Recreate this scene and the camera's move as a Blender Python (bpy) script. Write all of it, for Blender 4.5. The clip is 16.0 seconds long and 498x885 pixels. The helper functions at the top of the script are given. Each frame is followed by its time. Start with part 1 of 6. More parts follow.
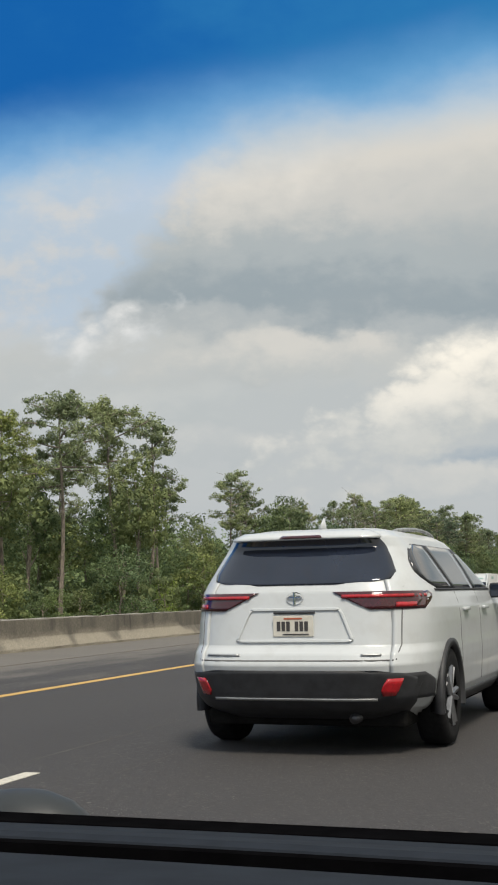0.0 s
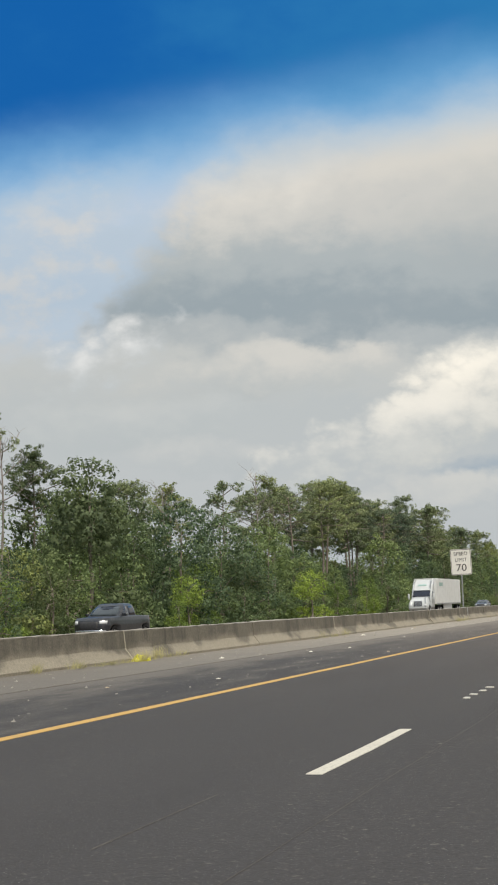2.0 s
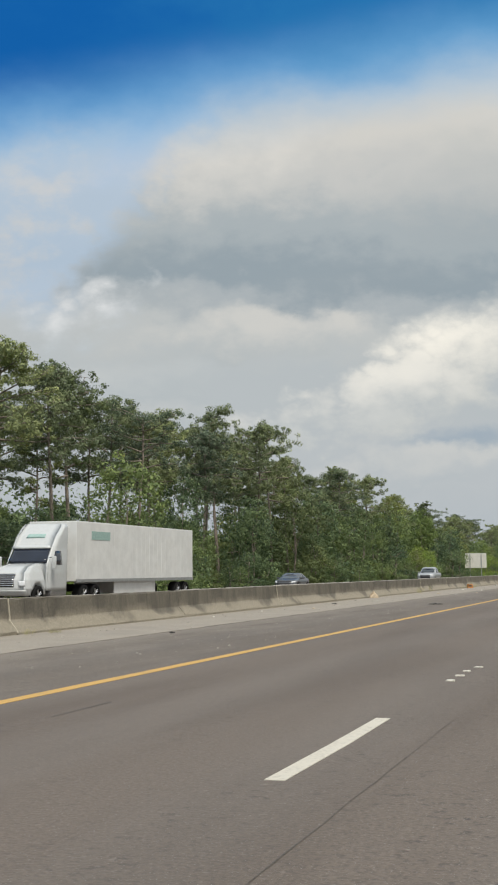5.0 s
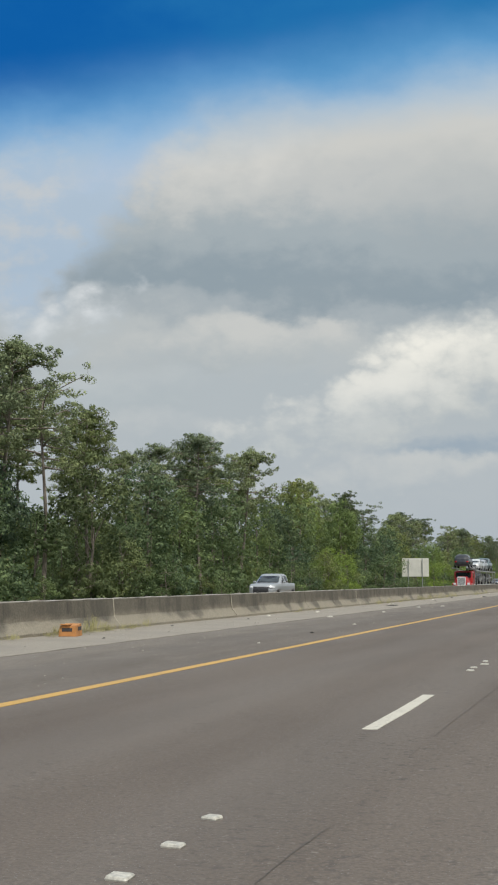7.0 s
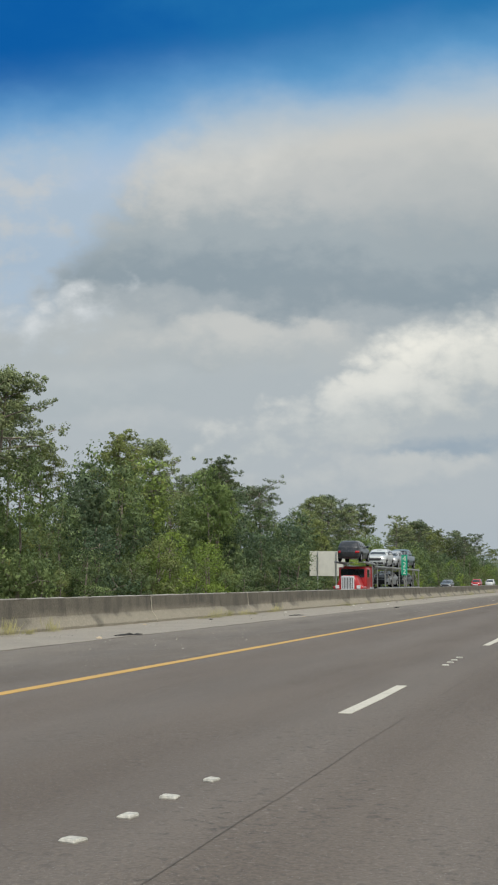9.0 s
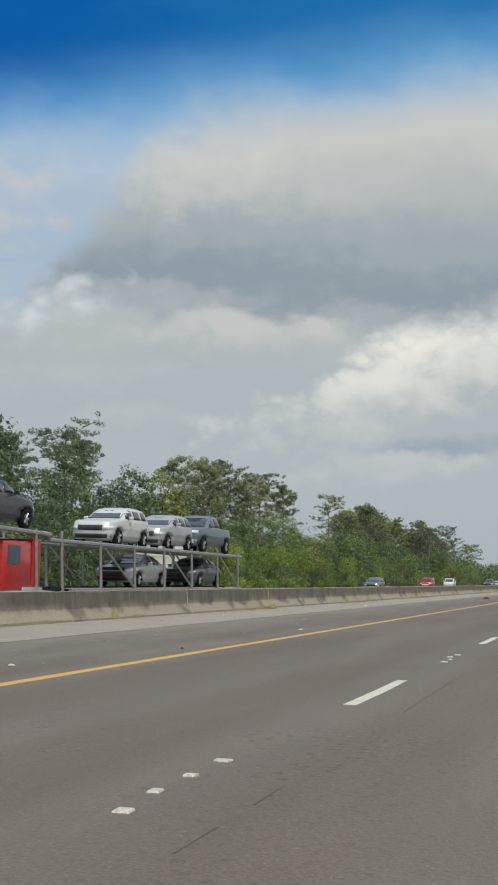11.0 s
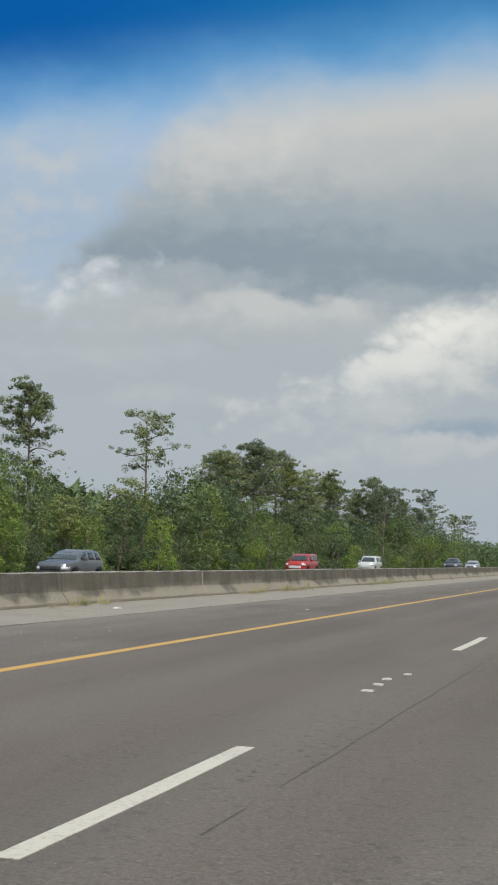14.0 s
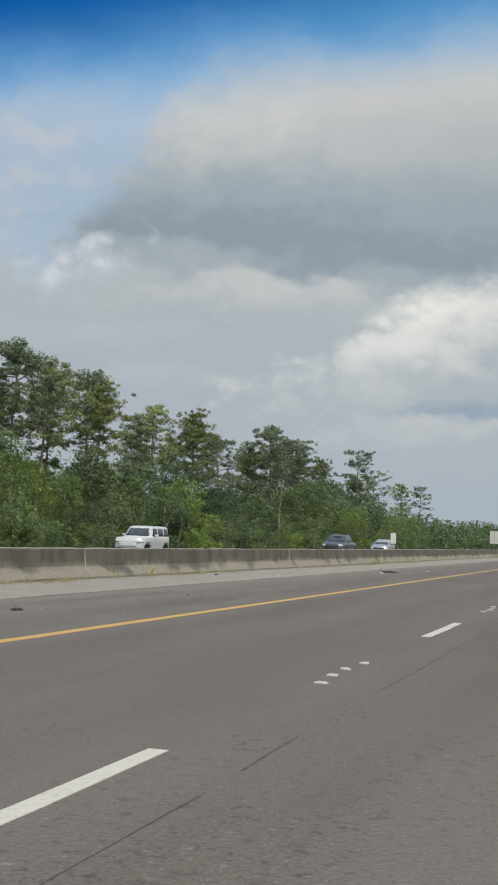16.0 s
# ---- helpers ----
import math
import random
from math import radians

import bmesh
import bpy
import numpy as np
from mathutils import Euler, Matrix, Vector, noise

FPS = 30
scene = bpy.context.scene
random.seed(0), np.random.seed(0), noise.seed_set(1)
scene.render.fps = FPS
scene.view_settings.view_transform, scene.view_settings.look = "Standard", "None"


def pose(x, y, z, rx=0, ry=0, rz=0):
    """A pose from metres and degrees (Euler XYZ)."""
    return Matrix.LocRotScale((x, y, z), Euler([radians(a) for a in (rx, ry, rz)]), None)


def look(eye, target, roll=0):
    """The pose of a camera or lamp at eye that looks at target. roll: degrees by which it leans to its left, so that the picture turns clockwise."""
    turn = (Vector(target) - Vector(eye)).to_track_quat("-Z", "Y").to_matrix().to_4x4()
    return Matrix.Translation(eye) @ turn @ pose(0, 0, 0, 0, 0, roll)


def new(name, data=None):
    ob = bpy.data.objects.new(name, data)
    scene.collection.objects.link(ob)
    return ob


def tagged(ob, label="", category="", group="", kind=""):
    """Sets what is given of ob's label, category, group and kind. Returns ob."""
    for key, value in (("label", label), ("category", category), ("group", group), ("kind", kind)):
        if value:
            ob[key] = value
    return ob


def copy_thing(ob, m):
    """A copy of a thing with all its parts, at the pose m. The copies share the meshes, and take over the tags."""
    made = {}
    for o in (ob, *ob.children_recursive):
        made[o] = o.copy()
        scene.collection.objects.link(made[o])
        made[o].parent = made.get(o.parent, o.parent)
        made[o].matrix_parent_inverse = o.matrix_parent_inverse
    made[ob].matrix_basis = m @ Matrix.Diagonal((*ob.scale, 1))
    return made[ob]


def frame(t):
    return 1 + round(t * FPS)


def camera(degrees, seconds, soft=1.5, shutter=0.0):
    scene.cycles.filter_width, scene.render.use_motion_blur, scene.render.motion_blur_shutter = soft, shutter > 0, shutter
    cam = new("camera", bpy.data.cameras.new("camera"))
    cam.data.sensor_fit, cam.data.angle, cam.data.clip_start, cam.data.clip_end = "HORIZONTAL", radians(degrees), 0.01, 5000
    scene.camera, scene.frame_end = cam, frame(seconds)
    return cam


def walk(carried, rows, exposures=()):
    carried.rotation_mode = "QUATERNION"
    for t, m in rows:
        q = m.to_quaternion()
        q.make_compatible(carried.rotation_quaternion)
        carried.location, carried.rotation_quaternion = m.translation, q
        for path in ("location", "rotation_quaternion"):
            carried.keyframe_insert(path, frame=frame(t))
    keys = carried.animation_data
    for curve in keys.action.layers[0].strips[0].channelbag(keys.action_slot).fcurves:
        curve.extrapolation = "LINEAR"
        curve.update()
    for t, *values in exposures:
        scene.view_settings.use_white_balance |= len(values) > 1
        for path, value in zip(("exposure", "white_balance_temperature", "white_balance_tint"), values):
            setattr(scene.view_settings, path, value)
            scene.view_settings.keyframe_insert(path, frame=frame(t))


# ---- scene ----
cam = camera(22.94, 16.0, 2.05)
EYE = 1.183  # the eye's height over the road
# seconds, place across and along the road, pitch, roll, yaw
ROWS = [
    (0.0, 4.225, -4.552, 7.03, 1.07, 19.22),
    (0.5, 3.647, 9.564, 6.96, 1.50, 19.94),
    (1.0, 3.144, 23.638, 7.21, 1.59, 20.24),
    (1.5, 2.763, 38.021, 7.72, 1.62, 20.19),
    (2.0, 2.529, 52.498, 7.59, 1.72, 19.38),
    (2.5, 2.389, 66.730, 6.69, 1.36, 17.88),
    (3.0, 2.334, 81.219, 5.98, 1.20, 17.21),
    (3.5, 2.235, 96.006, 5.61, 1.07, 17.56),
    (6.0, 2.050, 168.142, 6.25, 0.13, 17.70),
    (6.5, 2.055, 182.669, 6.20, -0.07, 17.31),
    (7.0, 1.998, 197.546, 6.33, -0.10, 17.14),
    (7.5, 2.105, 212.394, 6.68, -0.22, 17.22),
    (8.0, 2.201, 227.097, 7.09, -0.13, 17.30),
    (8.5, 2.296, 241.982, 6.82, -0.41, 16.94),
    (9.0, 2.349, 257.364, 6.32, -0.51, 16.66),
    (9.5, 2.373, 272.424, 6.10, -0.89, 16.43),
    (12.0, 2.328, 348.514, 6.25, -1.48, 16.34),
    (12.5, 2.342, 364.041, 6.26, -1.29, 16.62),
    (13.0, 2.295, 379.443, 6.08, -1.43, 17.26),
    (13.5, 2.297, 394.831, 5.54, -1.65, 17.83),
    (14.0, 2.330, 410.183, 5.27, -1.42, 17.62),
    (14.5, 2.359, 425.852, 5.17, -1.32, 16.98),
    (15.0, 2.393, 441.253, 4.97, -1.59, 16.63),
    (15.5, 2.392, 456.917, 4.69, -1.98, 16.82),
    (16.0, 2.410, 472.203, 4.30, -2.37, 17.17),
]
EXPOSURES = [(0.0, 0.24, 6800, 10), (3.5, 0.21, 6750, 10), (6.0, 0.12, 6500, 9), (9.0, 0.05, 6400, 8), (12.5, 0.03, 6350, 8), (16.0, 0.0, 6230, 9)]
walk(cam, [(t, pose(x, y, EYE, 90 + p, r, w)) for t, x, y, p, r, w in ROWS], EXPOSURES)

# ---------------------------------------------------------------- world, sun
AHEAD = radians(17.5)  # the camera looks this far to the left of the road's line


class Net:
    """Short-hand for building node trees."""

    def __init__(self, tree):
        self.t = tree

    def node(self, kind, **sets):
        n = self.t.nodes.new(kind)
        for k, v in sets.items():
            if k == "op":
                n.operation = v
            elif k == "inp":
                for i, val in v.items():
                    self.put(n, i, val)
        return n

    def put(self, n, i, val):
        if isinstance(val, bpy.types.NodeSocket):
            self.t.links.new(val, n.inputs[i])
        else:
            n.inputs[i].default_value = val

    def math(self, op, a, b=0.0, clamp=False):
        n = self.t.nodes.new("ShaderNodeMath")
        n.operation, n.use_clamp = op, clamp
        self.put(n, 0, a)
        if op not in ("ABSOLUTE", "SQRT", "EXPONENT", "SINE", "FRACT", "FLOOR"):
            self.put(n, 1, b)
        return n.outputs[0]

    def step(self, x, a, b, lo=0.0, hi=1.0):
        n = self.t.nodes.new("ShaderNodeMapRange")
        n.interpolation_type = "SMOOTHSTEP"
        self.put(n, 0, x)
        for i, v in zip((1, 2, 3, 4), (a, b, lo, hi)):
            self.put(n, i, v)
        return n.outputs[0]

    def mix(self, f, a, b, kind="MIX"):
        n = self.t.nodes.new("ShaderNodeMix")
        n.data_type, n.blend_type = "RGBA", kind
        self.put(n, 0, f)
        self.put(n, 6, a)
        self.put(n, 7, b)
        return n.outputs[2]

    def noise(self, vec, scale, detail=4.0, rough=0.55, warp=0.0):
        n = self.t.nodes.new("ShaderNodeTexNoise")
        self.put(n, "Vector", vec)
        self.put(n, "Scale", scale)
        self.put(n, "Detail", detail)
        self.put(n, "Roughness", rough)
        self.put(n, "Distortion", warp)
        return n.outputs[0]

    def dot(self, a, v):
        n = self.t.nodes.new("ShaderNodeVectorMath")
        n.operation = "DOT_PRODUCT"
        self.put(n, 0, a)
        n.inputs[1].default_value = v
        return n.outputs["Value"]

    def xyz(self, x, y, z=0.0):
        n = self.t.nodes.new("ShaderNodeCombineXYZ")
        for i, v in enumerate((x, y, z)):
            self.put(n, i, v)
        return n.outputs[0]


def rgb(r, g, b):
    return (r, g, b, 1.0)


world = bpy.data.worlds.new("sky")
scene.world = world
world.use_nodes = True
wt = world.node_tree
wt.nodes.clear()
N = Net(wt)
way = wt.nodes.new("ShaderNodeTexCoord").outputs["Generated"]
fwd = N.math("MAXIMUM", N.dot(way, (-math.sin(AHEAD), math.cos(AHEAD), 0)), 0.12)
side = N.math("DIVIDE", N.dot(way, (math.cos(AHEAD), math.sin(AHEAD), 0)), fwd)
rise = N.math("DIVIDE", N.dot(way, (0, 0, 1)), fwd)
at = N.xyz(side, N.math("MULTIPLY", rise, 1.5), 0.0)
wob = N.noise(at, 9.0, 6.0, 0.55)
wob2 = N.noise(at, 26.0, 5.0, 0.6)
shift = N.math("MULTIPLY", N.math("SUBTRACT", wob, 0.5), 0.075)
shift2 = N.math("MULTIPLY", N.math("SUBTRACT", wob2, 0.5), 0.045)
su = N.math("ADD", side, N.math("ADD", shift, shift2))
sv = N.math("ADD", rise, N.math("ADD", N.math("MULTIPLY", shift, 0.7), N.math("MULTIPLY", shift2, 0.8)))


def patch(u, v, w, h, lean=0.0):
    """Local coordinates of a cloud round the direction u, v, w wide and h high, leaning: across, up, and 1 at its middle falling to 0 at its rim."""
    du = N.math("DIVIDE", N.math("SUBTRACT", su, u), w)
    dv = N.math("DIVIDE", N.math("SUBTRACT", N.math("SUBTRACT", sv, v), N.math("MULTIPLY", du, lean * w)), h)
    body = N.math("SUBTRACT", 1.0, N.math("ADD", N.math("MULTIPLY", du, du), N.math("MULTIPLY", dv, dv)))
    return du, dv, body


def cloud(col, u, v, w, h, top, base, lean=0.0, soft=0.9, rag=0.8, slant=0.0, amount=1.0):
    """A cloud with a lit upper side and a shaded base; soft: how wide its rim is, rag: how curdled."""
    du, dv, body = patch(u, v, w, h, lean)
    mask = N.step(N.math("ADD", body, N.math("MULTIPLY", curl, rag)), 0.0, soft)
    lit = N.step(N.math("ADD", N.math("ADD", dv, N.math("MULTIPLY", du, slant)), N.math("MULTIPLY", curl, 0.9)), -0.85, 0.75)
    return N.mix(N.math("MULTIPLY", mask, amount), col, N.mix(lit, rgb(*base), rgb(*top)))


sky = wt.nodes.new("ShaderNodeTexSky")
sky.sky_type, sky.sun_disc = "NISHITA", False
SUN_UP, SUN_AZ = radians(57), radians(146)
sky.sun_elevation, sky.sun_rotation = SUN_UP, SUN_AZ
# deep blue standing in for the windscreen's tint strip, not open sky
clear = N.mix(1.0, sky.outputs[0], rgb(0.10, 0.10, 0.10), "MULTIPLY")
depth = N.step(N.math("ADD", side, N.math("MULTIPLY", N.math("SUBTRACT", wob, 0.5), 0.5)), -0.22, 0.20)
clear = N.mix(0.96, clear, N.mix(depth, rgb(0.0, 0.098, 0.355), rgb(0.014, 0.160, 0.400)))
curl = N.math("ADD", N.math("SUBTRACT", N.noise(N.xyz(side, N.math("MULTIPLY", rise, 1.4), 4.0), 12.0, 7.0, 0.56), 0.5), N.math("MULTIPLY", N.math("SUBTRACT", wob2, 0.5), 0.35))
puff = N.math("SUBTRACT", N.math("ABSOLUTE", N.math("SUBTRACT", N.noise(N.xyz(side, N.math("MULTIPLY", rise, 1.3), 7.0), 20.0, 5.0, 0.5), 0.5)), 0.09)
curl = N.math("ADD", curl, N.math("MULTIPLY", puff, 0.9))
# the deck from the horizon upwards: hazy foot, pale rows, the great bank's dark even base and its pale shoulder
deck = wt.nodes.new("ShaderNodeValToRGB")
deck.color_ramp.interpolation = "EASE"
tones = ((0.00, 0.395, 0.435, 0.470), (0.085, 0.430, 0.465, 0.490), (0.150, 0.420, 0.458, 0.480), (0.195, 0.455, 0.480, 0.485), (0.222, 0.365, 0.405, 0.430), (0.246, 0.270, 0.325, 0.365), (0.285, 0.355, 0.400, 0.425), (0.330, 0.500, 0.508, 0.500), (0.375, 0.565, 0.560, 0.535), (0.430, 0.56, 0.57, 0.56))
while len(deck.color_ramp.elements) < len(tones):
    deck.color_ramp.elements.new(0.5)
for stop, (v, *c) in zip(deck.color_ramp.elements, tones):
    stop.position, stop.color = v / 0.5, rgb(*c)
N.put(deck, 0, N.math("DIVIDE", N.math("ADD", sv, N.math("ADD", N.math("MULTIPLY", curl, 0.045), N.math("MULTIPLY", side, 0.05))), 0.5))
col = deck.outputs[0]
# the bank's darker far end and lit near shoulder
col = cloud(col, 0.215, 0.315, 0.150, 0.070, (0.430, 0.455, 0.455), (0.285, 0.335, 0.370), -0.05, 1.4, 1.5, 0.0, 0.75)
col = cloud(col, -0.020, 0.335, 0.105, 0.052, (0.650, 0.635, 0.600), (0.480, 0.495, 0.490), 0.20, 1.6, 1.6, 0.0, 0.85)
col = cloud(col, 0.095, 0.238, 0.130, 0.026, (0.290, 0.340, 0.375), (0.250, 0.305, 0.345), 0.10, 1.5, 1.5, 0.0, 0.8)
# behind its near end the sky opens: pale lilac cloud and pale blue gaps
edge = N.math("SUBTRACT", N.math("ADD", side, N.math("MULTIPLY", curl, 0.10)), N.math("ADD", N.math("MULTIPLY", N.math("SUBTRACT", rise, 0.27), 0.80), -0.125))
open_sky = N.math("MULTIPLY", N.step(edge, -0.035, 0.025, 1.0, 0.0), N.step(sv, 0.190, 0.235))
gap = N.mix(N.step(curl, -0.12, 0.14), rgb(0.410, 0.510, 0.630), rgb(0.520, 0.550, 0.585))
col = N.mix(N.math("MULTIPLY", open_sky, 0.8), col, gap)
col = cloud(col, -0.105, 0.352, 0.045, 0.040, (0.31, 0.475, 0.72), (0.38, 0.50, 0.66), 0.9, 1.5, 1.2, 0.0, 0.6)
# the second row and the small white heap beside it
col = cloud(col, -0.010, 0.190, 0.115, 0.030, (0.560, 0.560, 0.540), (0.390, 0.430, 0.450), 0.04, 1.0, 3.0, 0.2, 0.9)
col = cloud(col, -0.152, 0.208, 0.075, 0.032, (0.700, 0.715, 0.725), (0.430, 0.475, 0.505), 0.25, 1.1, 3.4, 0.0, 0.9)
col = cloud(col, -0.120, 0.150, 0.130, 0.030, (0.475, 0.505, 0.515), (0.390, 0.435, 0.460), 0.05, 1.3, 2.5, 0.0, 0.8)
col = cloud(col, -0.060, 0.118, 0.110, 0.024, (0.500, 0.520, 0.525), (0.385, 0.430, 0.460), 0.03, 1.3, 3.0, 0.0, 0.8)
# the sunlit heap rising towards the road's line
col = cloud(col, 0.075, 0.140, 0.105, 0.034, (0.600, 0.600, 0.575), (0.430, 0.465, 0.480), 0.30, 1.2, 3.0, 0.2, 0.85)
col = cloud(col, 0.190, 0.182, 0.175, 0.056, (0.820, 0.795, 0.725), (0.530, 0.545, 0.530), 0.44, 1.0, 2.4, 0.3)
col = cloud(col, 0.090, 0.143, 0.115, 0.036, (0.720, 0.710, 0.665), (0.470, 0.500, 0.510), 0.25, 1.0, 3.0, 0.3, 0.8)
col = cloud(col, 0.175, 0.106, 0.140, 0.015, (0.270, 0.345, 0.425), (0.310, 0.375, 0.435), 0.22, 1.3, 2.5, 0.0, 0.75)
col = cloud(col, 0.120, 0.083, 0.130, 0.020, (0.540, 0.550, 0.540), (0.410, 0.450, 0.480), 0.08, 1.1, 3.2, 0.0, 0.85)
haze = N.step(rise, 0.0, 0.07, 1.0, 0.0)
col = N.mix(N.math("MULTIPLY", haze, 0.5), col, rgb(0.40, 0.45, 0.50))
# the windscreen's tint strip, painted across the upper sky and ended overhead
tint_edge = N.math("ADD", N.math("ADD", rise, N.math("MULTIPLY", side, -0.16)), N.math("MULTIPLY", N.math("SUBTRACT", wob, 0.5), 0.05))
tint_fade = N.step(rise, 0.56, 0.72, 1.0, 0.0)
col = N.mix(N.math("MULTIPLY", N.step(tint_edge, 0.346, 0.430), tint_fade), col, rgb(0.17, 0.40, 0.66))
col = N.mix(N.math("MULTIPLY", N.step(tint_edge, 0.374, 0.475), tint_fade), col, clear)
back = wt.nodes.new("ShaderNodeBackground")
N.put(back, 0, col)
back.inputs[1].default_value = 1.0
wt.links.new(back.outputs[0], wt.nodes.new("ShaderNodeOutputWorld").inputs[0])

lamp = bpy.data.lights.new("sun", "SUN")
lamp.energy, lamp.angle, lamp.color = 2.6, radians(14), (1.0, 0.94, 0.84)
sun = new("sun", lamp)
sun.matrix_world = look((0, 0, 60), (-math.sin(SUN_AZ) * math.cos(SUN_UP) * 10, -math.cos(SUN_AZ) * math.cos(SUN_UP) * 10, 60 - math.sin(SUN_UP) * 10))

# ---------------------------------------------------------------- materials
def material(name, build, rough=0.8, metal=0.0, **more):
    """build(net, object position) gives colour, and optionally roughness and height for relief."""
    m = bpy.data.materials.new(name)
    m.use_nodes = True
    net = Net(m.node_tree)
    bsdf = m.node_tree.nodes["Principled BSDF"]
    bsdf.inputs["Roughness"].default_value, bsdf.inputs["Metallic"].default_value = rough, metal
    for k, v in more.items():
        bsdf.inputs[k.replace("_", " ")].default_value = v
    geo = m.node_tree.nodes.new("ShaderNodeNewGeometry").outputs["Position"]
    got = build(net, geo)
    got = got if isinstance(got, tuple) and len(got) == 3 and not isinstance(got[0], float) else (got, None, None)
    net.put(bsdf, "Base Color", got[0])
    if got[1] is not None:
        net.put(bsdf, "Roughness", got[1])
    if got[2] is not None:
        b = m.node_tree.nodes.new("ShaderNodeBump")
        b.inputs["Strength"].default_value, b.inputs["Distance"].default_value = 0.5, 0.02
        net.put(b, "Height", got[2])
        net.put(bsdf, "Normal", b.outputs[0])
    return m


def leaf_material(name, build, rough, thin=0.40):
    """Foliage that also lets some light through."""
    m = material(name, build, rough, Specular_IOR_Level=0.25)
    t = m.node_tree
    bsdf, out = t.nodes["Principled BSDF"], t.nodes["Material Output"]
    thru, both = t.nodes.new("ShaderNodeBsdfTranslucent"), t.nodes.new("ShaderNodeMixShader")
    t.links.new(bsdf.inputs["Base Color"].links[0].from_socket, thru.inputs["Color"])
    both.inputs[0].default_value = thin
    t.links.new(bsdf.outputs[0], both.inputs[1])
    t.links.new(thru.outputs[0], both.inputs[2])
    t.links.new(both.outputs[0], out.inputs["Surface"])
    return m


def ob_rand(net):
    return net.t.nodes.new("ShaderNodeObjectInfo").outputs["Random"]


def isle(net):
    return net.t.nodes.new("ShaderNodeNewGeometry").outputs["Random Per Island"]


def part_xyz(net, vec):
    s = net.t.nodes.new("ShaderNodeSeparateXYZ")
    net.put(s, 0, vec)
    return s.outputs


def asphalt(tone, dark_from=55.0, dark_end=135.0, dusty=0.0):
    def build(net, p):
        x, y, z = part_xyz(net, p)
        grain = net.noise(p, 38.0, 3.0, 0.7)
        blotch = net.noise(net.xyz(net.math("MULTIPLY", x, 0.9), net.math("MULTIPLY", y, 0.12)), 1.0, 5.0, 0.6)
        c = net.mix(net.step(grain, 0.3, 0.7), rgb(*[v * 0.72 for v in tone]), rgb(*[v * 1.28 for v in tone]))
        c = net.mix(net.step(blotch, 0.35, 0.7), c, net.mix(1.0, c, rgb(0.80, 0.785, 0.775), "MULTIPLY"))
        # worn wheel paths, a little paler and smoother
        lane = net.math("ABSOLUTE", net.math("SUBTRACT", net.math("FRACT", net.math("DIVIDE", net.math("ADD", x, 40.26), 1.83)), 0.5))
        c = net.mix(net.math("MULTIPLY", net.step(lane, 0.12, 0.4), 0.10), c, rgb(0.26, 0.25, 0.235))
        # the surfacing is darker over the first stretch and paler further on
        c = net.mix(net.step(y, dark_from, dark_end, 0.90, 0.0), c, rgb(0.033, 0.032, 0.034))
        # ravelled, darker patches and pitting
        worn = net.noise(net.xyz(net.math("MULTIPLY", x, 1.3), net.math("MULTIPLY", y, 0.5)), 0.8, 3.0, 0.6)
        pit = net.noise(p, 11.0, 4.0, 0.7)
        seam = net.step(net.math("ABSOLUTE", net.math("SUBTRACT", x, 0.75)), 0.3, 1.6, 0.22, 0.0)
        where = net.math("ADD", net.step(worn, 0.48, 0.64, 0.10, 0.48), seam)
        c = net.mix(net.math("MULTIPLY", net.step(pit, 0.54, 0.64), where), c, rgb(0.056, 0.050, 0.046))
        chip = net.noise(p, 16.0, 3.0, 0.7)
        c = net.mix(net.math("MULTIPLY", net.step(chip, 0.60, 0.68), net.math("MULTIPLY", where, 0.8)), c, rgb(0.30, 0.27, 0.235))
        if dusty:
            # grit and dust swept towards the barrier
            swept = net.noise(net.xyz(net.math("MULTIPLY", x, 1.5), net.math("MULTIPLY", y, 0.35)), 1.0, 5.0, 0.65)
            k = net.math("ADD", net.step(x, -7.6, -5.2, 0.42, 0.0), net.math("SUBTRACT", swept, 0.42))
            c = net.mix(net.step(k, 0.0, 0.45, 0.0, dusty), c, net.mix(net.step(grain, 0.3, 0.7), rgb(0.205, 0.182, 0.152), rgb(0.33, 0.297, 0.25)))
        stones = net.noise(p, 90.0, 1.0, 0.5)
        c = net.mix(net.step(stones, 0.68, 0.74), c, rgb(0.30, 0.29, 0.27))
        return c, net.step(grain, 0.2, 0.8, 0.72, 0.95), net.math("ADD", grain, net.math("MULTIPLY", net.math("MULTIPLY", pit, where), -2.2))
    return build


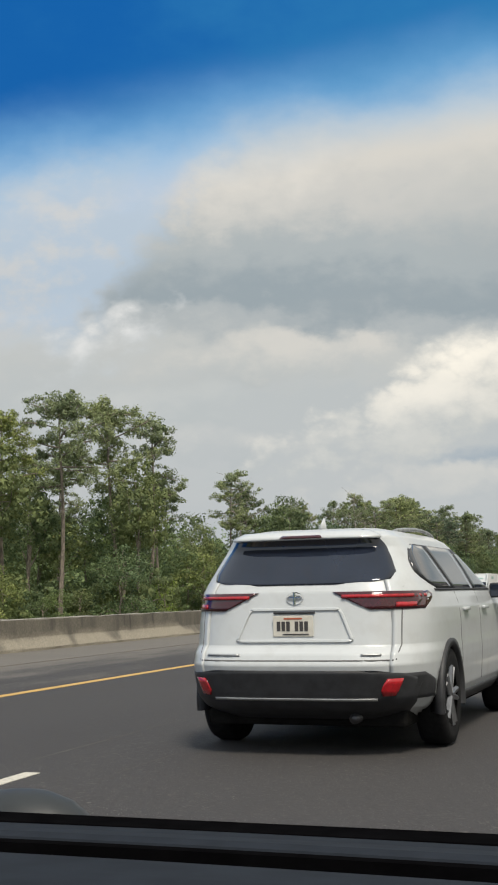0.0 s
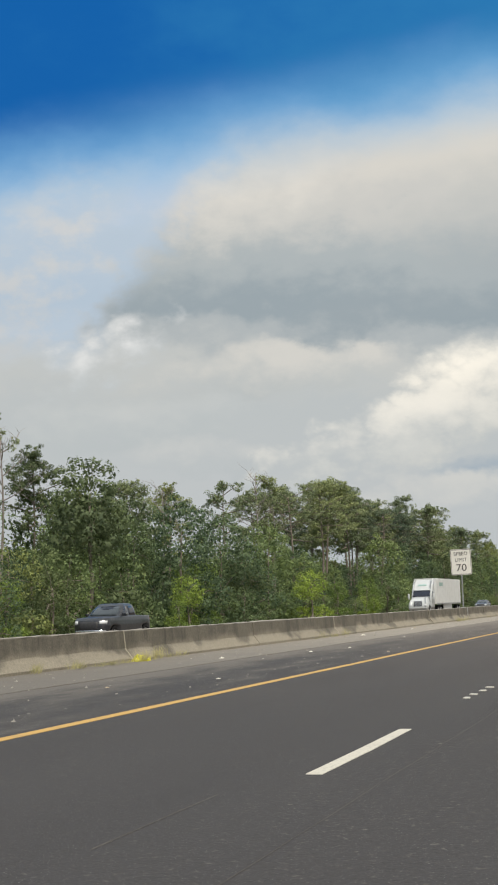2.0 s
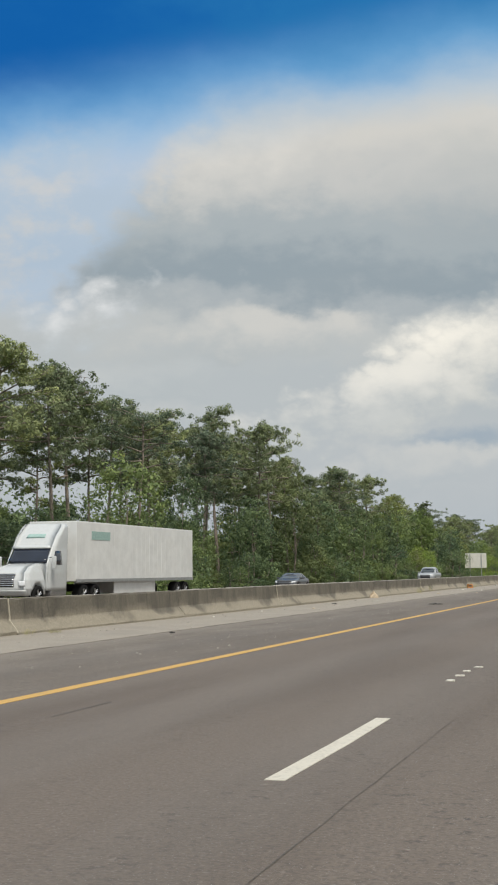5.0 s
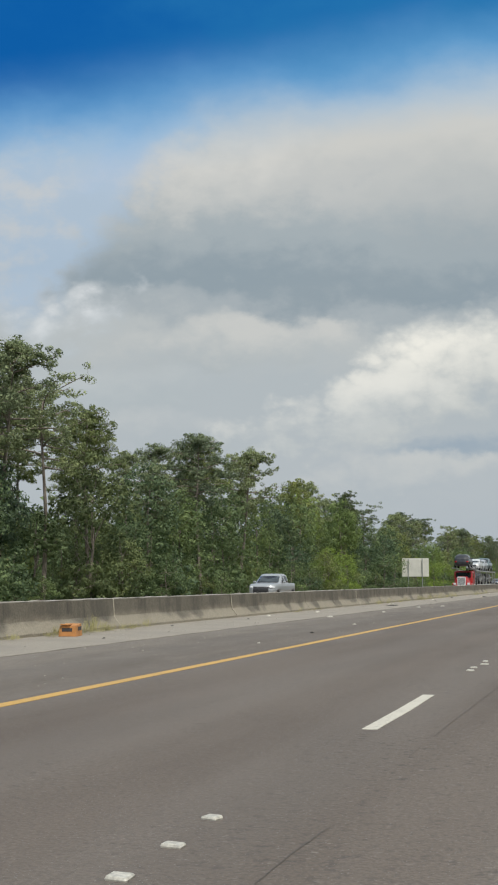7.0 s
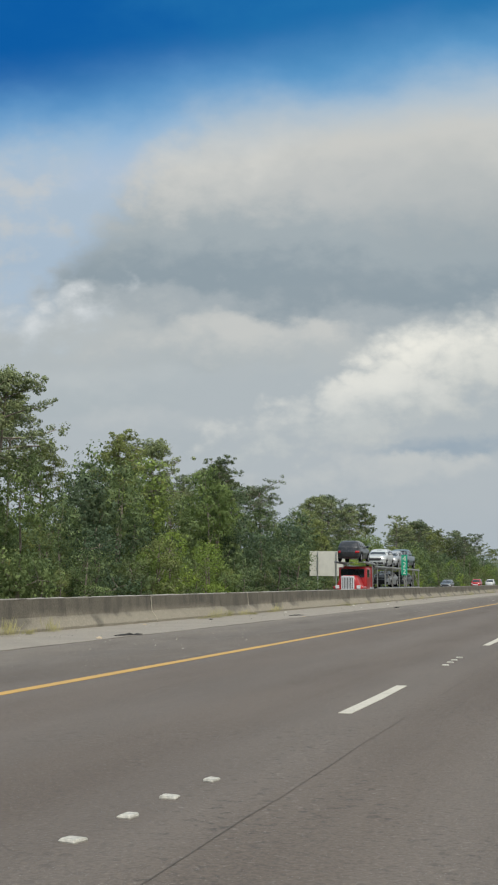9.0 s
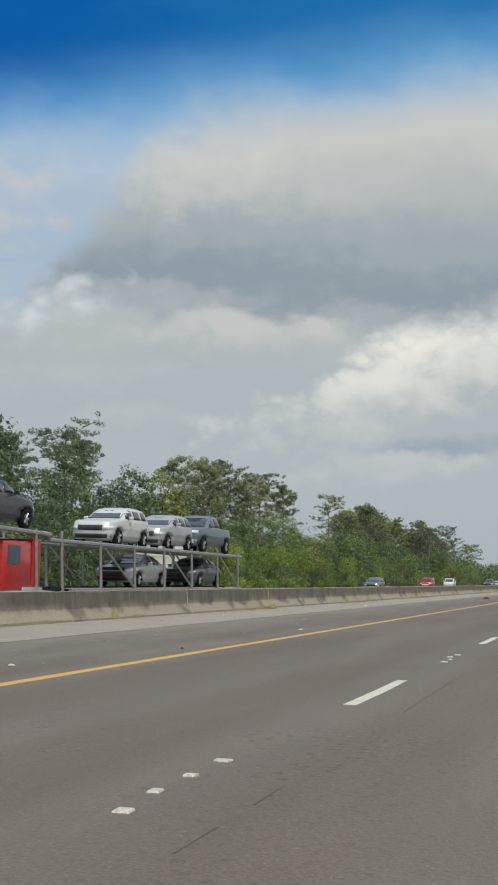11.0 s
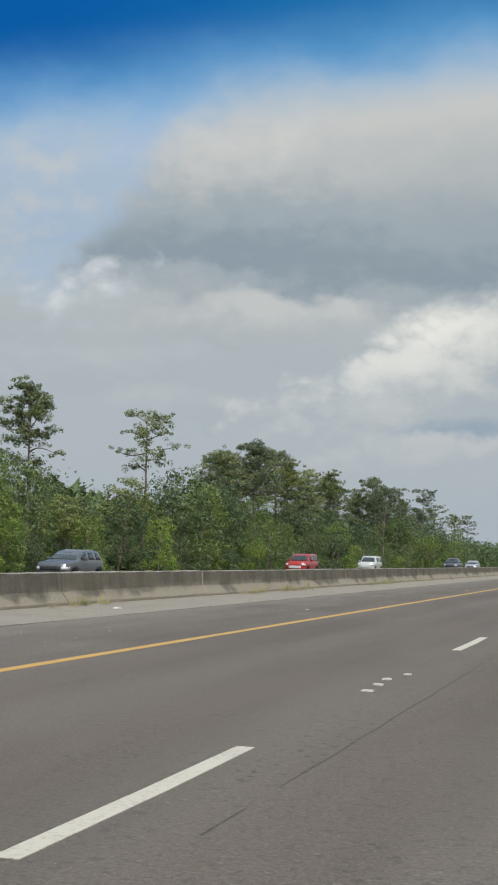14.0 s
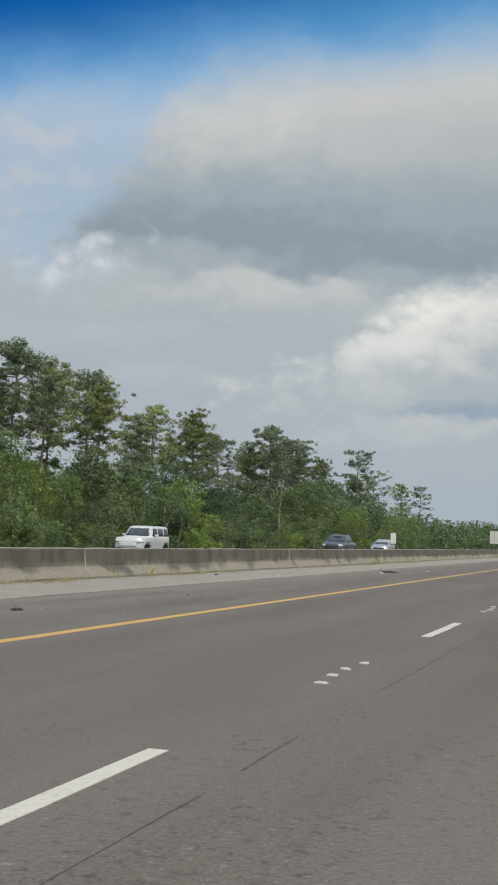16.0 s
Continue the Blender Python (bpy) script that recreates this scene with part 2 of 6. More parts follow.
def concrete(net, p):
    x, y, z = part_xyz(net, p)
    grain = net.noise(p, 22.0, 6.0, 0.65)
    run = net.noise(net.xyz(net.math("MULTIPLY", y, 1.6), net.math("MULTIPLY", z, 0.4), x), 1.0, 6.0, 0.62)
    drift = net.noise(net.xyz(net.math("MULTIPLY", y, 0.30), 3.0, 0.0), 1.0, 3.0, 0.6)
    c = net.mix(net.step(grain, 0.3, 0.7), rgb(0.122, 0.110, 0.088), rgb(0.190, 0.172, 0.138))
    c = net.mix(net.math("MULTIPLY", net.step(run, 0.42, 0.62), 0.55), c, rgb(0.075, 0.069, 0.058))
    streak = net.noise(net.xyz(net.math("MULTIPLY", y, 7.0), net.math("MULTIPLY", z, 0.35), 9.0), 1.0, 3.0, 0.6)
    c = net.mix(net.math("MULTIPLY", net.step(streak, 0.55, 0.72), net.step(run, 0.40, 0.60, 0.15, 0.75)), c, rgb(0.052, 0.048, 0.041))
    # pale splash zone above the foot, in uneven domes
    dome = net.noise(net.xyz(net.math("MULTIPLY", y, 0.55), 5.0, net.math("MULTIPLY", z, 0.9)), 1.0, 2.0, 0.5)
    dome2 = net.noise(net.xyz(net.math("MULTIPLY", y, 1.9), 8.0, net.math("MULTIPLY", z, 2.0)), 1.0, 3.0, 0.6)
    lim = net.math("ADD", net.step(dome, 0.36, 0.52, 0.07, 0.34), net.math("ADD", net.math("MULTIPLY", net.math("SUBTRACT", dome2, 0.5), 0.30), net.math("MULTIPLY", net.math("SUBTRACT", drift, 0.5), 0.30)))
    low = net.step(net.math("SUBTRACT", lim, z), -0.14, 0.16)
    c = net.mix(net.math("MULTIPLY", low, 0.80), c, net.mix(net.step(grain, 0.3, 0.7), rgb(0.272, 0.243, 0.188), rgb(0.385, 0.347, 0.274)))
    # paler along the top edge
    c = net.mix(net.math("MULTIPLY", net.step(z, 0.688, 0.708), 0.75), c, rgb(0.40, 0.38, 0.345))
    return c, None, grain


STRIP = -7.15  # edge of the pale strip along the barrier


def gravel_strip(net, p):
    grain = net.noise(p, 30.0, 5.0, 0.7)
    big = net.noise(p, 0.8, 4.0, 0.6)
    c = net.mix(net.step(grain, 0.3, 0.7), rgb(0.25, 0.224, 0.187), rgb(0.385, 0.350, 0.298))
    c = net.mix(net.step(big, 0.4, 0.7), c, rgb(0.28, 0.253, 0.217))
    x, y, z = part_xyz(net, p)
    bare_edge = net.noise(net.xyz(net.math("MULTIPLY", x, 2.0), net.math("MULTIPLY", y, 0.5), 3.0), 1.0, 5.0, 0.65)
    c = net.mix(net.step(y, 62.0, 110.0, 0.72, 0.0), c, rgb(0.085, 0.080, 0.074))
    return net.mix(net.step(net.math("ADD", x, net.math("MULTIPLY", bare_edge, 0.7)), STRIP + 0.28, STRIP + 0.42, 0.0, 0.85), c, rgb(0.165, 0.142, 0.120)), None, grain


def grass(net, p):
    a, b = net.noise(p, 0.35, 5.0, 0.65), net.noise(p, 14.0, 3.0, 0.7)
    c = net.mix(net.step(a, 0.35, 0.65), rgb(0.055, 0.085, 0.022), rgb(0.105, 0.120, 0.038))
    return net.mix(net.math("MULTIPLY", net.step(b, 0.35, 0.7), 0.5), c, rgb(0.035, 0.050, 0.015)), None, b


def leaves(lo, hi, dry=(0.16, 0.13, 0.05)):
    def build(net, p):
        r, o = isle(net), ob_rand(net)
        tuft = net.noise(p, 1.3, 2.0, 0.5)
        k = net.math("ADD", net.math("MULTIPLY", r, 0.12), net.step(tuft, 0.32, 0.68, 0.10, 0.85))
        c = net.mix(k, rgb(*lo), rgb(*hi))
        fine = net.noise(p, 9.0, 2.0, 0.6)
        c = net.mix(1.0, c, net.mix(net.step(fine, 0.35, 0.65), rgb(0.90, 0.91, 0.92), rgb(1.12, 1.11, 1.09)), "MULTIPLY")
        c = net.mix(net.step(r, 0.96, 0.98, 0.0, 0.6), c, rgb(*dry))
        far = net.noise(p, 0.22, 2.0, 0.5)
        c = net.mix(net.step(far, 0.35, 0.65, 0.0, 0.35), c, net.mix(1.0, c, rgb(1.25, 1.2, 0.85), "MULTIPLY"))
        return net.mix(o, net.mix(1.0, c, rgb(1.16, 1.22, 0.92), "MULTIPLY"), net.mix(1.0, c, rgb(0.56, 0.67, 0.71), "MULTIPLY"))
    return build


def bark(lo, hi):
    def build(net, p):
        x, y, z = part_xyz(net, p)
        a = net.noise(net.xyz(net.math("MULTIPLY", x, 5.0), net.math("MULTIPLY", y, 5.0), net.math("MULTIPLY", z, 1.2)), 1.6, 5.0, 0.65)
        return net.mix(net.step(a, 0.35, 0.65), rgb(*lo), rgb(*hi)), None, a
    return build


def paint_line(c, wear=0.5):
    def build(net, p):
        a, b = net.noise(p, 26.0, 4.0, 0.7), net.noise(p, 1.7, 3.0, 0.6)
        k = net.math("MULTIPLY", net.step(net.math("ADD", a, net.math("MULTIPLY", b, 0.5)), 0.72, 0.98), wear)
        return net.mix(k, rgb(*c), rgb(0.16, 0.155, 0.145)), None, a
    return build


def plain(c, spread=0.12, scale=9.0):
    def build(net, p):
        a = net.noise(p, scale, 5.0, 0.6)
        return net.mix(net.step(a, 0.3, 0.7), rgb(*[v * (1 - spread) for v in c]), rgb(*[min(v * (1 + spread), 0.9) for v in c]))
    return build


def car_paint(name, c, dust=(0.30, 0.28, 0.25), rough=0.28, metal=0.0):
    def build(net, p):
        x, y, z = part_xyz(net, p)
        a = net.noise(p, 6.0, 5.0, 0.65)
        film = net.math("MULTIPLY", net.step(a, 0.45, 0.75), 0.16)
        return net.mix(film, rgb(*c), rgb(*dust)), net.math("ADD", rough, net.math("MULTIPLY", a, 0.12)), None
    return material(name, build, rough, metal, Coat_Weight=0.6, Coat_Roughness=0.08)


M = dict(
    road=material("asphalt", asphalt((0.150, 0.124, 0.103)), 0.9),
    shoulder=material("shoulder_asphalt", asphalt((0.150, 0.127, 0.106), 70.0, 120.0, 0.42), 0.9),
    crack=material("crack_sealer", plain((0.100, 0.088, 0.077), 0.3, 30.0), 0.85),
    strip=material("gravel_strip", gravel_strip, 0.95),
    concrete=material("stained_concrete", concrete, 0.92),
    grass=material("grass", grass, 0.95),
    yellow=material("yellow_line_paint", paint_line((0.60, 0.37, 0.105), 0.4), 0.7),
    white=material("white_line_paint", paint_line((0.62, 0.585, 0.50), 0.35), 0.7),
    marker=material("marker_ceramic", plain((0.52, 0.50, 0.44), 0.25, 40.0), 0.5),
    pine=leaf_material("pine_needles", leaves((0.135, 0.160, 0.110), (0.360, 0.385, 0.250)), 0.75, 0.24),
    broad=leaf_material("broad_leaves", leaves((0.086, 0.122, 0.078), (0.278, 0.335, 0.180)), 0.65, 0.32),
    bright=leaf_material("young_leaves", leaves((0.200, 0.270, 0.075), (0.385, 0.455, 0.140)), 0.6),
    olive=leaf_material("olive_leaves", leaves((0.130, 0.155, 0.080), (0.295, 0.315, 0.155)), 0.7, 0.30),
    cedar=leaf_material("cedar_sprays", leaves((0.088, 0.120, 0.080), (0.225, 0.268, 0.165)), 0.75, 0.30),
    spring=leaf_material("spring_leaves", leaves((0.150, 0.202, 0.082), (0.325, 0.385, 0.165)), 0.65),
    bark=material("pine_bark", bark((0.14, 0.118, 0.098), (0.33, 0.280, 0.235)), 0.95),
    dead=material("dead_wood", bark((0.20, 0.175, 0.155), (0.36, 0.32, 0.29)), 0.95),
    weed=material("dry_weeds", leaves((0.200, 0.178, 0.098), (0.40, 0.345, 0.215), (0.44, 0.38, 0.27)), 0.9),
)


def tinted(name, c, rough=0.05):
    return material(name, plain(c, 0.25, 2.0), rough, 0.0, Specular_IOR_Level=0.6, Coat_Weight=0.4, Coat_Roughness=0.03)


M.update(
    white_paint=car_paint("white_car_paint", (0.57, 0.595, 0.60), rough=0.3),
    black_plastic=material("black_plastic", plain((0.030, 0.031, 0.034), 0.25), 0.55),
    under=material("underbody_grime", plain((0.012, 0.0115, 0.011), 0.3), 0.9, Specular_IOR_Level=0.05),
    rubber=material("tyre_rubber", plain((0.012, 0.012, 0.0125), 0.25, 20.0), 0.9, Specular_IOR_Level=0.2),
    alloy=material("wheel_alloy", plain((0.55, 0.56, 0.57), 0.1), 0.3, 0.9),
    worn_alloy=material("worn_wheel_alloy", plain((0.26, 0.265, 0.275), 0.2), 0.4, 0.85),
    dark_alloy=material("dark_wheel_alloy", plain((0.10, 0.10, 0.105), 0.15), 0.35, 0.7),
    glass_dark=tinted("tinted_glass", (0.014, 0.019, 0.033)),
    # paler base colour holds the grey sky mirrored in the side panes
    glass_side_sky=tinted("side_glass_sky_tone", (0.050, 0.054, 0.060)),
    glass_clear=tinted("windscreen_glass", (0.05, 0.062, 0.07)),
    chrome=material("chrome", plain((0.75, 0.76, 0.77), 0.05), 0.12, 1.0),
    red_lens=material("red_lens", plain((0.42, 0.010, 0.016), 0.2, 30.0), 0.12, Coat_Weight=0.8),
    deep_lens=material("smoked_red_lens", plain((0.055, 0.006, 0.010), 0.25, 30.0), 0.10, Coat_Weight=0.8),
    pale_lens=material("clear_lens", plain((0.70, 0.72, 0.74), 0.15, 20.0), 0.12, Coat_Weight=0.6),
    plate=material("plate_white", plain((0.66, 0.63, 0.55), 0.08), 0.5),
    ink=material("plate_ink", plain((0.055, 0.05, 0.05), 0.1), 0.6),
    ink_red=material("plate_red", plain((0.45, 0.12, 0.06), 0.1), 0.6),
    seam=material("panel_gap", plain((0.16, 0.16, 0.16), 0.1), 0.8),
    black_paint=car_paint("black_car_paint", (0.020, 0.023, 0.030)),
    slate_paint=car_paint("slate_car_paint", (0.075, 0.085, 0.10)),
    silver_paint=car_paint("silver_car_paint", (0.42, 0.44, 0.46), metal=0.3),
    grey_paint=car_paint("grey_car_paint", (0.12, 0.135, 0.15), metal=0.2),
    red_paint=car_paint("red_car_paint", (0.45, 0.020, 0.022)),
    cream_paint=car_paint("off_white_car_paint", (0.66, 0.67, 0.65)),
    blue_grey_paint=car_paint("blue_grey_car_paint", (0.10, 0.15, 0.17)),
    trailer=material("trailer_panel", plain((0.72, 0.73, 0.72), 0.06, 1.5), 0.45),
    steel=material("galvanised_steel", plain((0.42, 0.43, 0.43), 0.15, 6.0), 0.45, 0.7),
    sign_white=material("sign_sheeting", plain((0.78, 0.76, 0.70), 0.05, 2.0), 0.55),
    sign_black=material("sign_black", plain((0.075, 0.07, 0.066), 0.1), 0.6),
    sign_green=material("sign_green", plain((0.02, 0.36, 0.22), 0.08), 0.5),
    sign_back=material("bare_sign_back", plain((0.74, 0.72, 0.66), 0.06, 1.2), 0.6),
    pale_green=material("fleet_lettering", plain((0.32, 0.47, 0.44), 0.1), 0.6),
    cardboard=material("cardboard", plain((0.52, 0.24, 0.085), 0.15, 5.0), 0.9),
    dash=material("slate_dashboard", plain((0.020, 0.0245, 0.032), 0.12, 30.0), 0.85, Specular_IOR_Level=0.08),
    # near-black of the cowl, also painted shade inside the dashboard slot
    void=material("black_cowl_slot_shade", plain((0.0035, 0.0035, 0.004), 0.2, 30.0), 0.95, Specular_IOR_Level=0.0),
    mortar=material("pale_mortar", plain((0.42, 0.385, 0.31), 0.25, 14.0), 0.95),
    wiper=material("grey_wiper_plastic", plain((0.030, 0.034, 0.036), 0.2), 0.5),
    grit=material("grit_stone", plain((0.36, 0.34, 0.30), 0.4, 3.0), 0.9),
    pale_litter=material("pale_litter", plain((0.66, 0.63, 0.56), 0.2), 0.8),
    tan_litter=material("tan_litter", plain((0.50, 0.41, 0.30), 0.25), 0.9),
    dark_litter=material("dark_litter", plain((0.035, 0.033, 0.032), 0.3), 0.9),
    lime_litter=material("lime_litter", plain((0.55, 0.52, 0.06), 0.2), 0.7),
)

# ---------------------------------------------------------------- mesh helpers
def mesh_of(name, verts, faces, mat=None, smooth=False):
    me = bpy.data.meshes.new(name)
    me.from_pydata([tuple(v) for v in verts], [], faces)
    if mat:
        me.materials.append(mat)
    if smooth:
        me.shade_smooth()
    me.update()
    return me


def put_mesh(name, me, parent=None, m=None, label=""):
    ob = new(name, me)
    if parent:
        ob.parent = parent
    if m is not None:
        ob.matrix_basis = m
    return tagged(ob, label)


def part(name, bm, mat, parent, label="", smooth=False):
    """One bmesh as one mesh object under a thing or part."""
    me = bpy.data.meshes.new(name)
    bmesh.ops.recalc_face_normals(bm, faces=bm.faces)
    bm.to_mesh(me)
    bm.free()
    me.materials.append(mat)
    if smooth:
        me.shade_smooth()
    return put_mesh(name, me, parent, None, label)


def slab(bm, x0, x1, y0, y1, z0, z1, bevel=0.0):
    got = bmesh.ops.create_cube(bm, size=1.0)
    bmesh.ops.transform(bm, verts=got["verts"], matrix=Matrix.Translation(((x0 + x1) / 2, (y0 + y1) / 2, (z0 + z1) / 2)) @ Matrix.Diagonal((x1 - x0, y1 - y0, z1 - z0, 1)))
    if bevel:
        edges = list({e for v in got["verts"] for e in v.link_edges})
        bmesh.ops.bevel(bm, geom=edges, offset=bevel, segments=2, affect="EDGES", profile=0.6)
    return bm


def box(x0, x1, y0, y1, z0, z1, bevel=0.0):
    return slab(bmesh.new(), x0, x1, y0, y1, z0, z1, bevel)


def rod(bm, a, b, r0, r1=None, sides=8):
    """A tapered bar from a to b."""
    a, b = Vector(a), Vector(b)
    r1 = r0 if r1 is None else r1
    got = bmesh.ops.create_cone(bm, cap_ends=True, segments=sides, radius1=r0, radius2=r1, depth=(b - a).length)
    turn = (b - a).to_track_quat("Z", "Y").to_matrix().to_4x4()
    bmesh.ops.transform(bm, verts=got["verts"], matrix=Matrix.Translation((a + b) / 2) @ turn)
    return bm


def thing(name, label, category, group="", m=None):
    ob = new(name)
    ob.empty_display_size = 0.3
    if m is not None:
        ob.matrix_basis = m
    return tagged(ob, label, category, group)


def structure(name, me_or_bm, mat=None, label="", category=""):
    if isinstance(me_or_bm, bmesh.types.BMesh):
        me = bpy.data.meshes.new(name)
        bmesh.ops.recalc_face_normals(me_or_bm, faces=me_or_bm.faces)
        me_or_bm.to_mesh(me)
        me_or_bm.free()
        me.materials.append(mat)
    else:
        me = me_or_bm
    return tagged(new(name, me), label, category, "", "structure")


# ---------------------------------------------------------------- ground and roads
Y0, Y1 = -60.0, 900.0
OPP = -0.40  # the other carriageway lies a little lower
YELLOW, FOOT = -3.66, -9.62
rng = np.random.default_rng(7)


def ground_mesh():
    xs = [-3000, -900, -300, -120, -70, -55, -45, -38, -34, -31, 14, 18, 24, 60, 300, 900, 3000]
    ys = [-3000, -900, -300] + list(range(-100, 1000, 20)) + [1100, 1400, 1900, 2600, 3500]
    vs, fs = [], []
    for y in ys:
        for x in xs:
            z = -0.62 + (0.0 if -32 < x < 16 else 0.22 * noise.noise(Vector((x * 0.05, y * 0.05, 3.1))))
            vs.append((x, y, z))
    n = len(xs)
    for j in range(len(ys) - 1):
        for i in range(n - 1):
            fs.append((j * n + i, j * n + i + 1, (j + 1) * n + i + 1, (j + 1) * n + i))
    return mesh_of("ground", vs, fs, M["grass"], True)


structure("ground", ground_mesh(), label="rough green grass ground beside the motorway", category="ground")
road = structure("road", box(YELLOW - 0.22, 7.55, Y0, Y1, -0.6, 0.0), M["road"], "worn grey asphalt carriageway with three lanes", "road")
structure("shoulder", box(STRIP, YELLOW - 0.22, Y0, Y1, -0.6, -0.012), M["shoulder"], "grey asphalt inner shoulder with grit and litter", "shoulder")
structure("shoulder_outer", box(7.55, 10.8, Y0, Y1, -0.6, -0.012), M["shoulder"], "grey asphalt outer shoulder", "shoulder")
structure("shoulder_strip", box(FOOT + 0.1 - 0.35, STRIP, Y0, Y1, -0.6, -0.004), M["strip"], "pale concrete and grit strip at the barrier's foot", "shoulder")
structure("road_opposite", box(-29.6, -10.2, Y0, Y1, -0.7, OPP), M["road"], "asphalt carriageway of the oncoming traffic", "road")


def line_mesh(x, y0, y1, w, z, name, mat, wob=0.012):
    """A painted stripe, 3 mm thick, with slightly uneven edges."""
    n = max(2, int((y1 - y0) / 1.5))
    vs, fs = [], []
    for i in range(n + 1):
        y = y0 + (y1 - y0) * i / n
        a, b = (rng.random(2) - 0.5) * wob
        vs += [(x - w / 2 + a, y, z + 0.004), (x + w / 2 + b, y, z + 0.004), (x - w / 2 + a, y, z - 0.002), (x + w / 2 + b, y, z - 0.002)]
        if i:
            k = 4 * i
            fs += [(k - 4, k - 3, k + 1, k), (k - 2, k - 4, k, k + 2), (k - 3, k - 1, k + 3, k + 1)]
    fs += [(0, 2, 3, 1), (4 * n, 4 * n + 1, 4 * n + 3, 4 * n + 2)]
    return mesh_of(name, vs, fs, mat)


structure("yellow_line", line_mesh(YELLOW, Y0, Y1, 0.16, 0.0, "yellow_line", M["yellow"]), label="worn yellow edge line on asphalt", category="road marking")
structure("edge_line", line_mesh(7.32, Y0, Y1, 0.15, 0.0, "edge_line", M["white"]), label="white edge line on asphalt", category="road marking")
structure("yellow_line_opposite", line_mesh(-16.3, Y0, Y1, 0.15, OPP, "yellow_line_opposite", M["yellow"]), label="yellow edge line of the oncoming carriageway", category="road marking")


def crack_mesh(x, y0, y1, w, name):
    vs, fs = [], []
    n = int((y1 - y0) / 0.6)
    for i in range(n + 1):
        y = y0 + (y1 - y0) * i / n
        d = 0.025 * noise.noise(Vector((x, y * 0.35, 0.0))) + 0.02 * noise.noise(Vector((x, y * 2.0, 5.0)))
        ww = w * (0.35 + 0.65 * abs(noise.noise(Vector((x + 9, y * 0.8, 1.0)))) * 2)
        vs += [(x + d - ww / 2, y, 0.0025), (x + d + ww / 2, y, 0.0025)]
        if i and noise.noise(Vector((x * 3, y * 0.22, 8.0))) + 0.5 * noise.noise(Vector((x, y * 1.7, 2.0))) > -0.20:
            k = 2 * i
            fs.append((k - 2, k - 1, k + 1, k))
    return mesh_of(name, vs, fs, M["crack"])


structure("lane_seam", crack_mesh(0.56, Y0, Y1, 0.0105, "lane_seam"), label="dark cracked seam between the paving lanes", category="crack")
structure("lane_seam_inner", crack_mesh(-2.68, 86, 150, 0.04, "lane_seam_inner"), label="dark seam in the inner lane", category="crack")
structure("lane_seam_old", crack_mesh(-0.35, Y0, 60, 0.018, "lane_seam_old"), label="cracked seam beside the lane dashes", category="crack")

# lane dashes, every 12.19 m, and the raised markers between them
DASH, LONG = 12.192, 3.048
dash = line_mesh(0.0, 0.0, LONG, 0.118, 0.0, "lane_dash", M["white"], 0.02)


def marker_mesh():
    """A worn, flat ceramic tile with rounded edges and one chipped corner."""
    bm = slab(bmesh.new(), -0.058, 0.058, -0.050, 0.050, -0.004, 0.018, 0.011)
    for v in bm.verts:
        if v.co.x > 0.03 and v.co.y < -0.02:
            v.co.x *= 0.80
        if v.co.z > 0.01:
            v.co.x *= 0.93
            v.co.y *= 0.93
            v.co.z += 0.002 * math.sin(v.co.x * 90 + v.co.y * 50)
    me = bpy.data.meshes.new("raised_marker")
    bm.to_mesh(me)
    bm.free()
    me.materials.append(M["marker"])
    return me


marker = marker_mesh()
for k in range(int(Y0 / DASH), int(700 / DASH)):
    for x in (0.0, 3.66):
        put_mesh("lane_dash", dash, road, pose(x, k * DASH, 0, 0, 0, 0))
    for j in range(4):
        if -2 < k < 48:
            put_mesh("raised_marker", marker, road, pose(rng.normal(0, 0.025), k * DASH + 7.44 + (j - 1.5) * 0.61 + rng.normal(0, 0.03), 0.0, 0, 0, 8 * rng.normal() + 90 * int(rng.integers(4))) @ Matrix.Diagonal((*(1.0 - 0.35 * rng.random(2) ** 2), 1.0, 1.0)))

# ---------------------------------------------------------------- the concrete median barrier
BAY, BAY0 = 9.13, 60.55


def barrier_mesh(seed):
    """One cast length of the barrier: sloped toe, battered face, chipped top edges."""
    r = np.random.default_rng(seed)
    prof = [(0.30, -0.02), (0.30, 0.055), (0.285, 0.075), (0.125, 0.27), (0.108, 0.30), (0.082, 0.675), (0.074, 0.70), (0.055, 0.715)]
    prof = prof + [(-x, z) for x, z in reversed(prof)]
    n, m = len(prof), 24
    vs, fs = [], []
    for i in range(m + 1):
        y = 0.012 + (BAY - 0.024) * i / m
        for x, z in prof:
            chip = 0.006 * r.normal() if z > 0.6 else 0.004 * r.normal()
            end = 0.012 if i in (0, m) else 0.0
            vs.append((x * (1 - end * 2) + chip, y, z + (chip * 0.8 - end if z > 0.5 else 0)))
        if i:
            for j in range(n - 1):
                a = (i - 1) * n + j
                fs.append((a, a + n, a + n + 1, a + 1))
    fs += [tuple(range(n)), tuple(m * n + j for j in reversed(range(n)))]
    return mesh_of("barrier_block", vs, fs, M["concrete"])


barrier = tagged(new("median_barrier"), "stained grey concrete median barrier in cast lengths", "barrier", "", "structure")
blocks = [barrier_mesh(s) for s in range(6)]
k0 = int((Y0 - BAY0) / BAY)
for k in range(k0, 92):
    put_mesh("barrier_block", blocks[int(rng.integers(6))], barrier, pose(FOOT - 0.30, BAY0 + k * BAY, 0.006 * rng.normal(), 0, 0, 0.05 * rng.normal()))


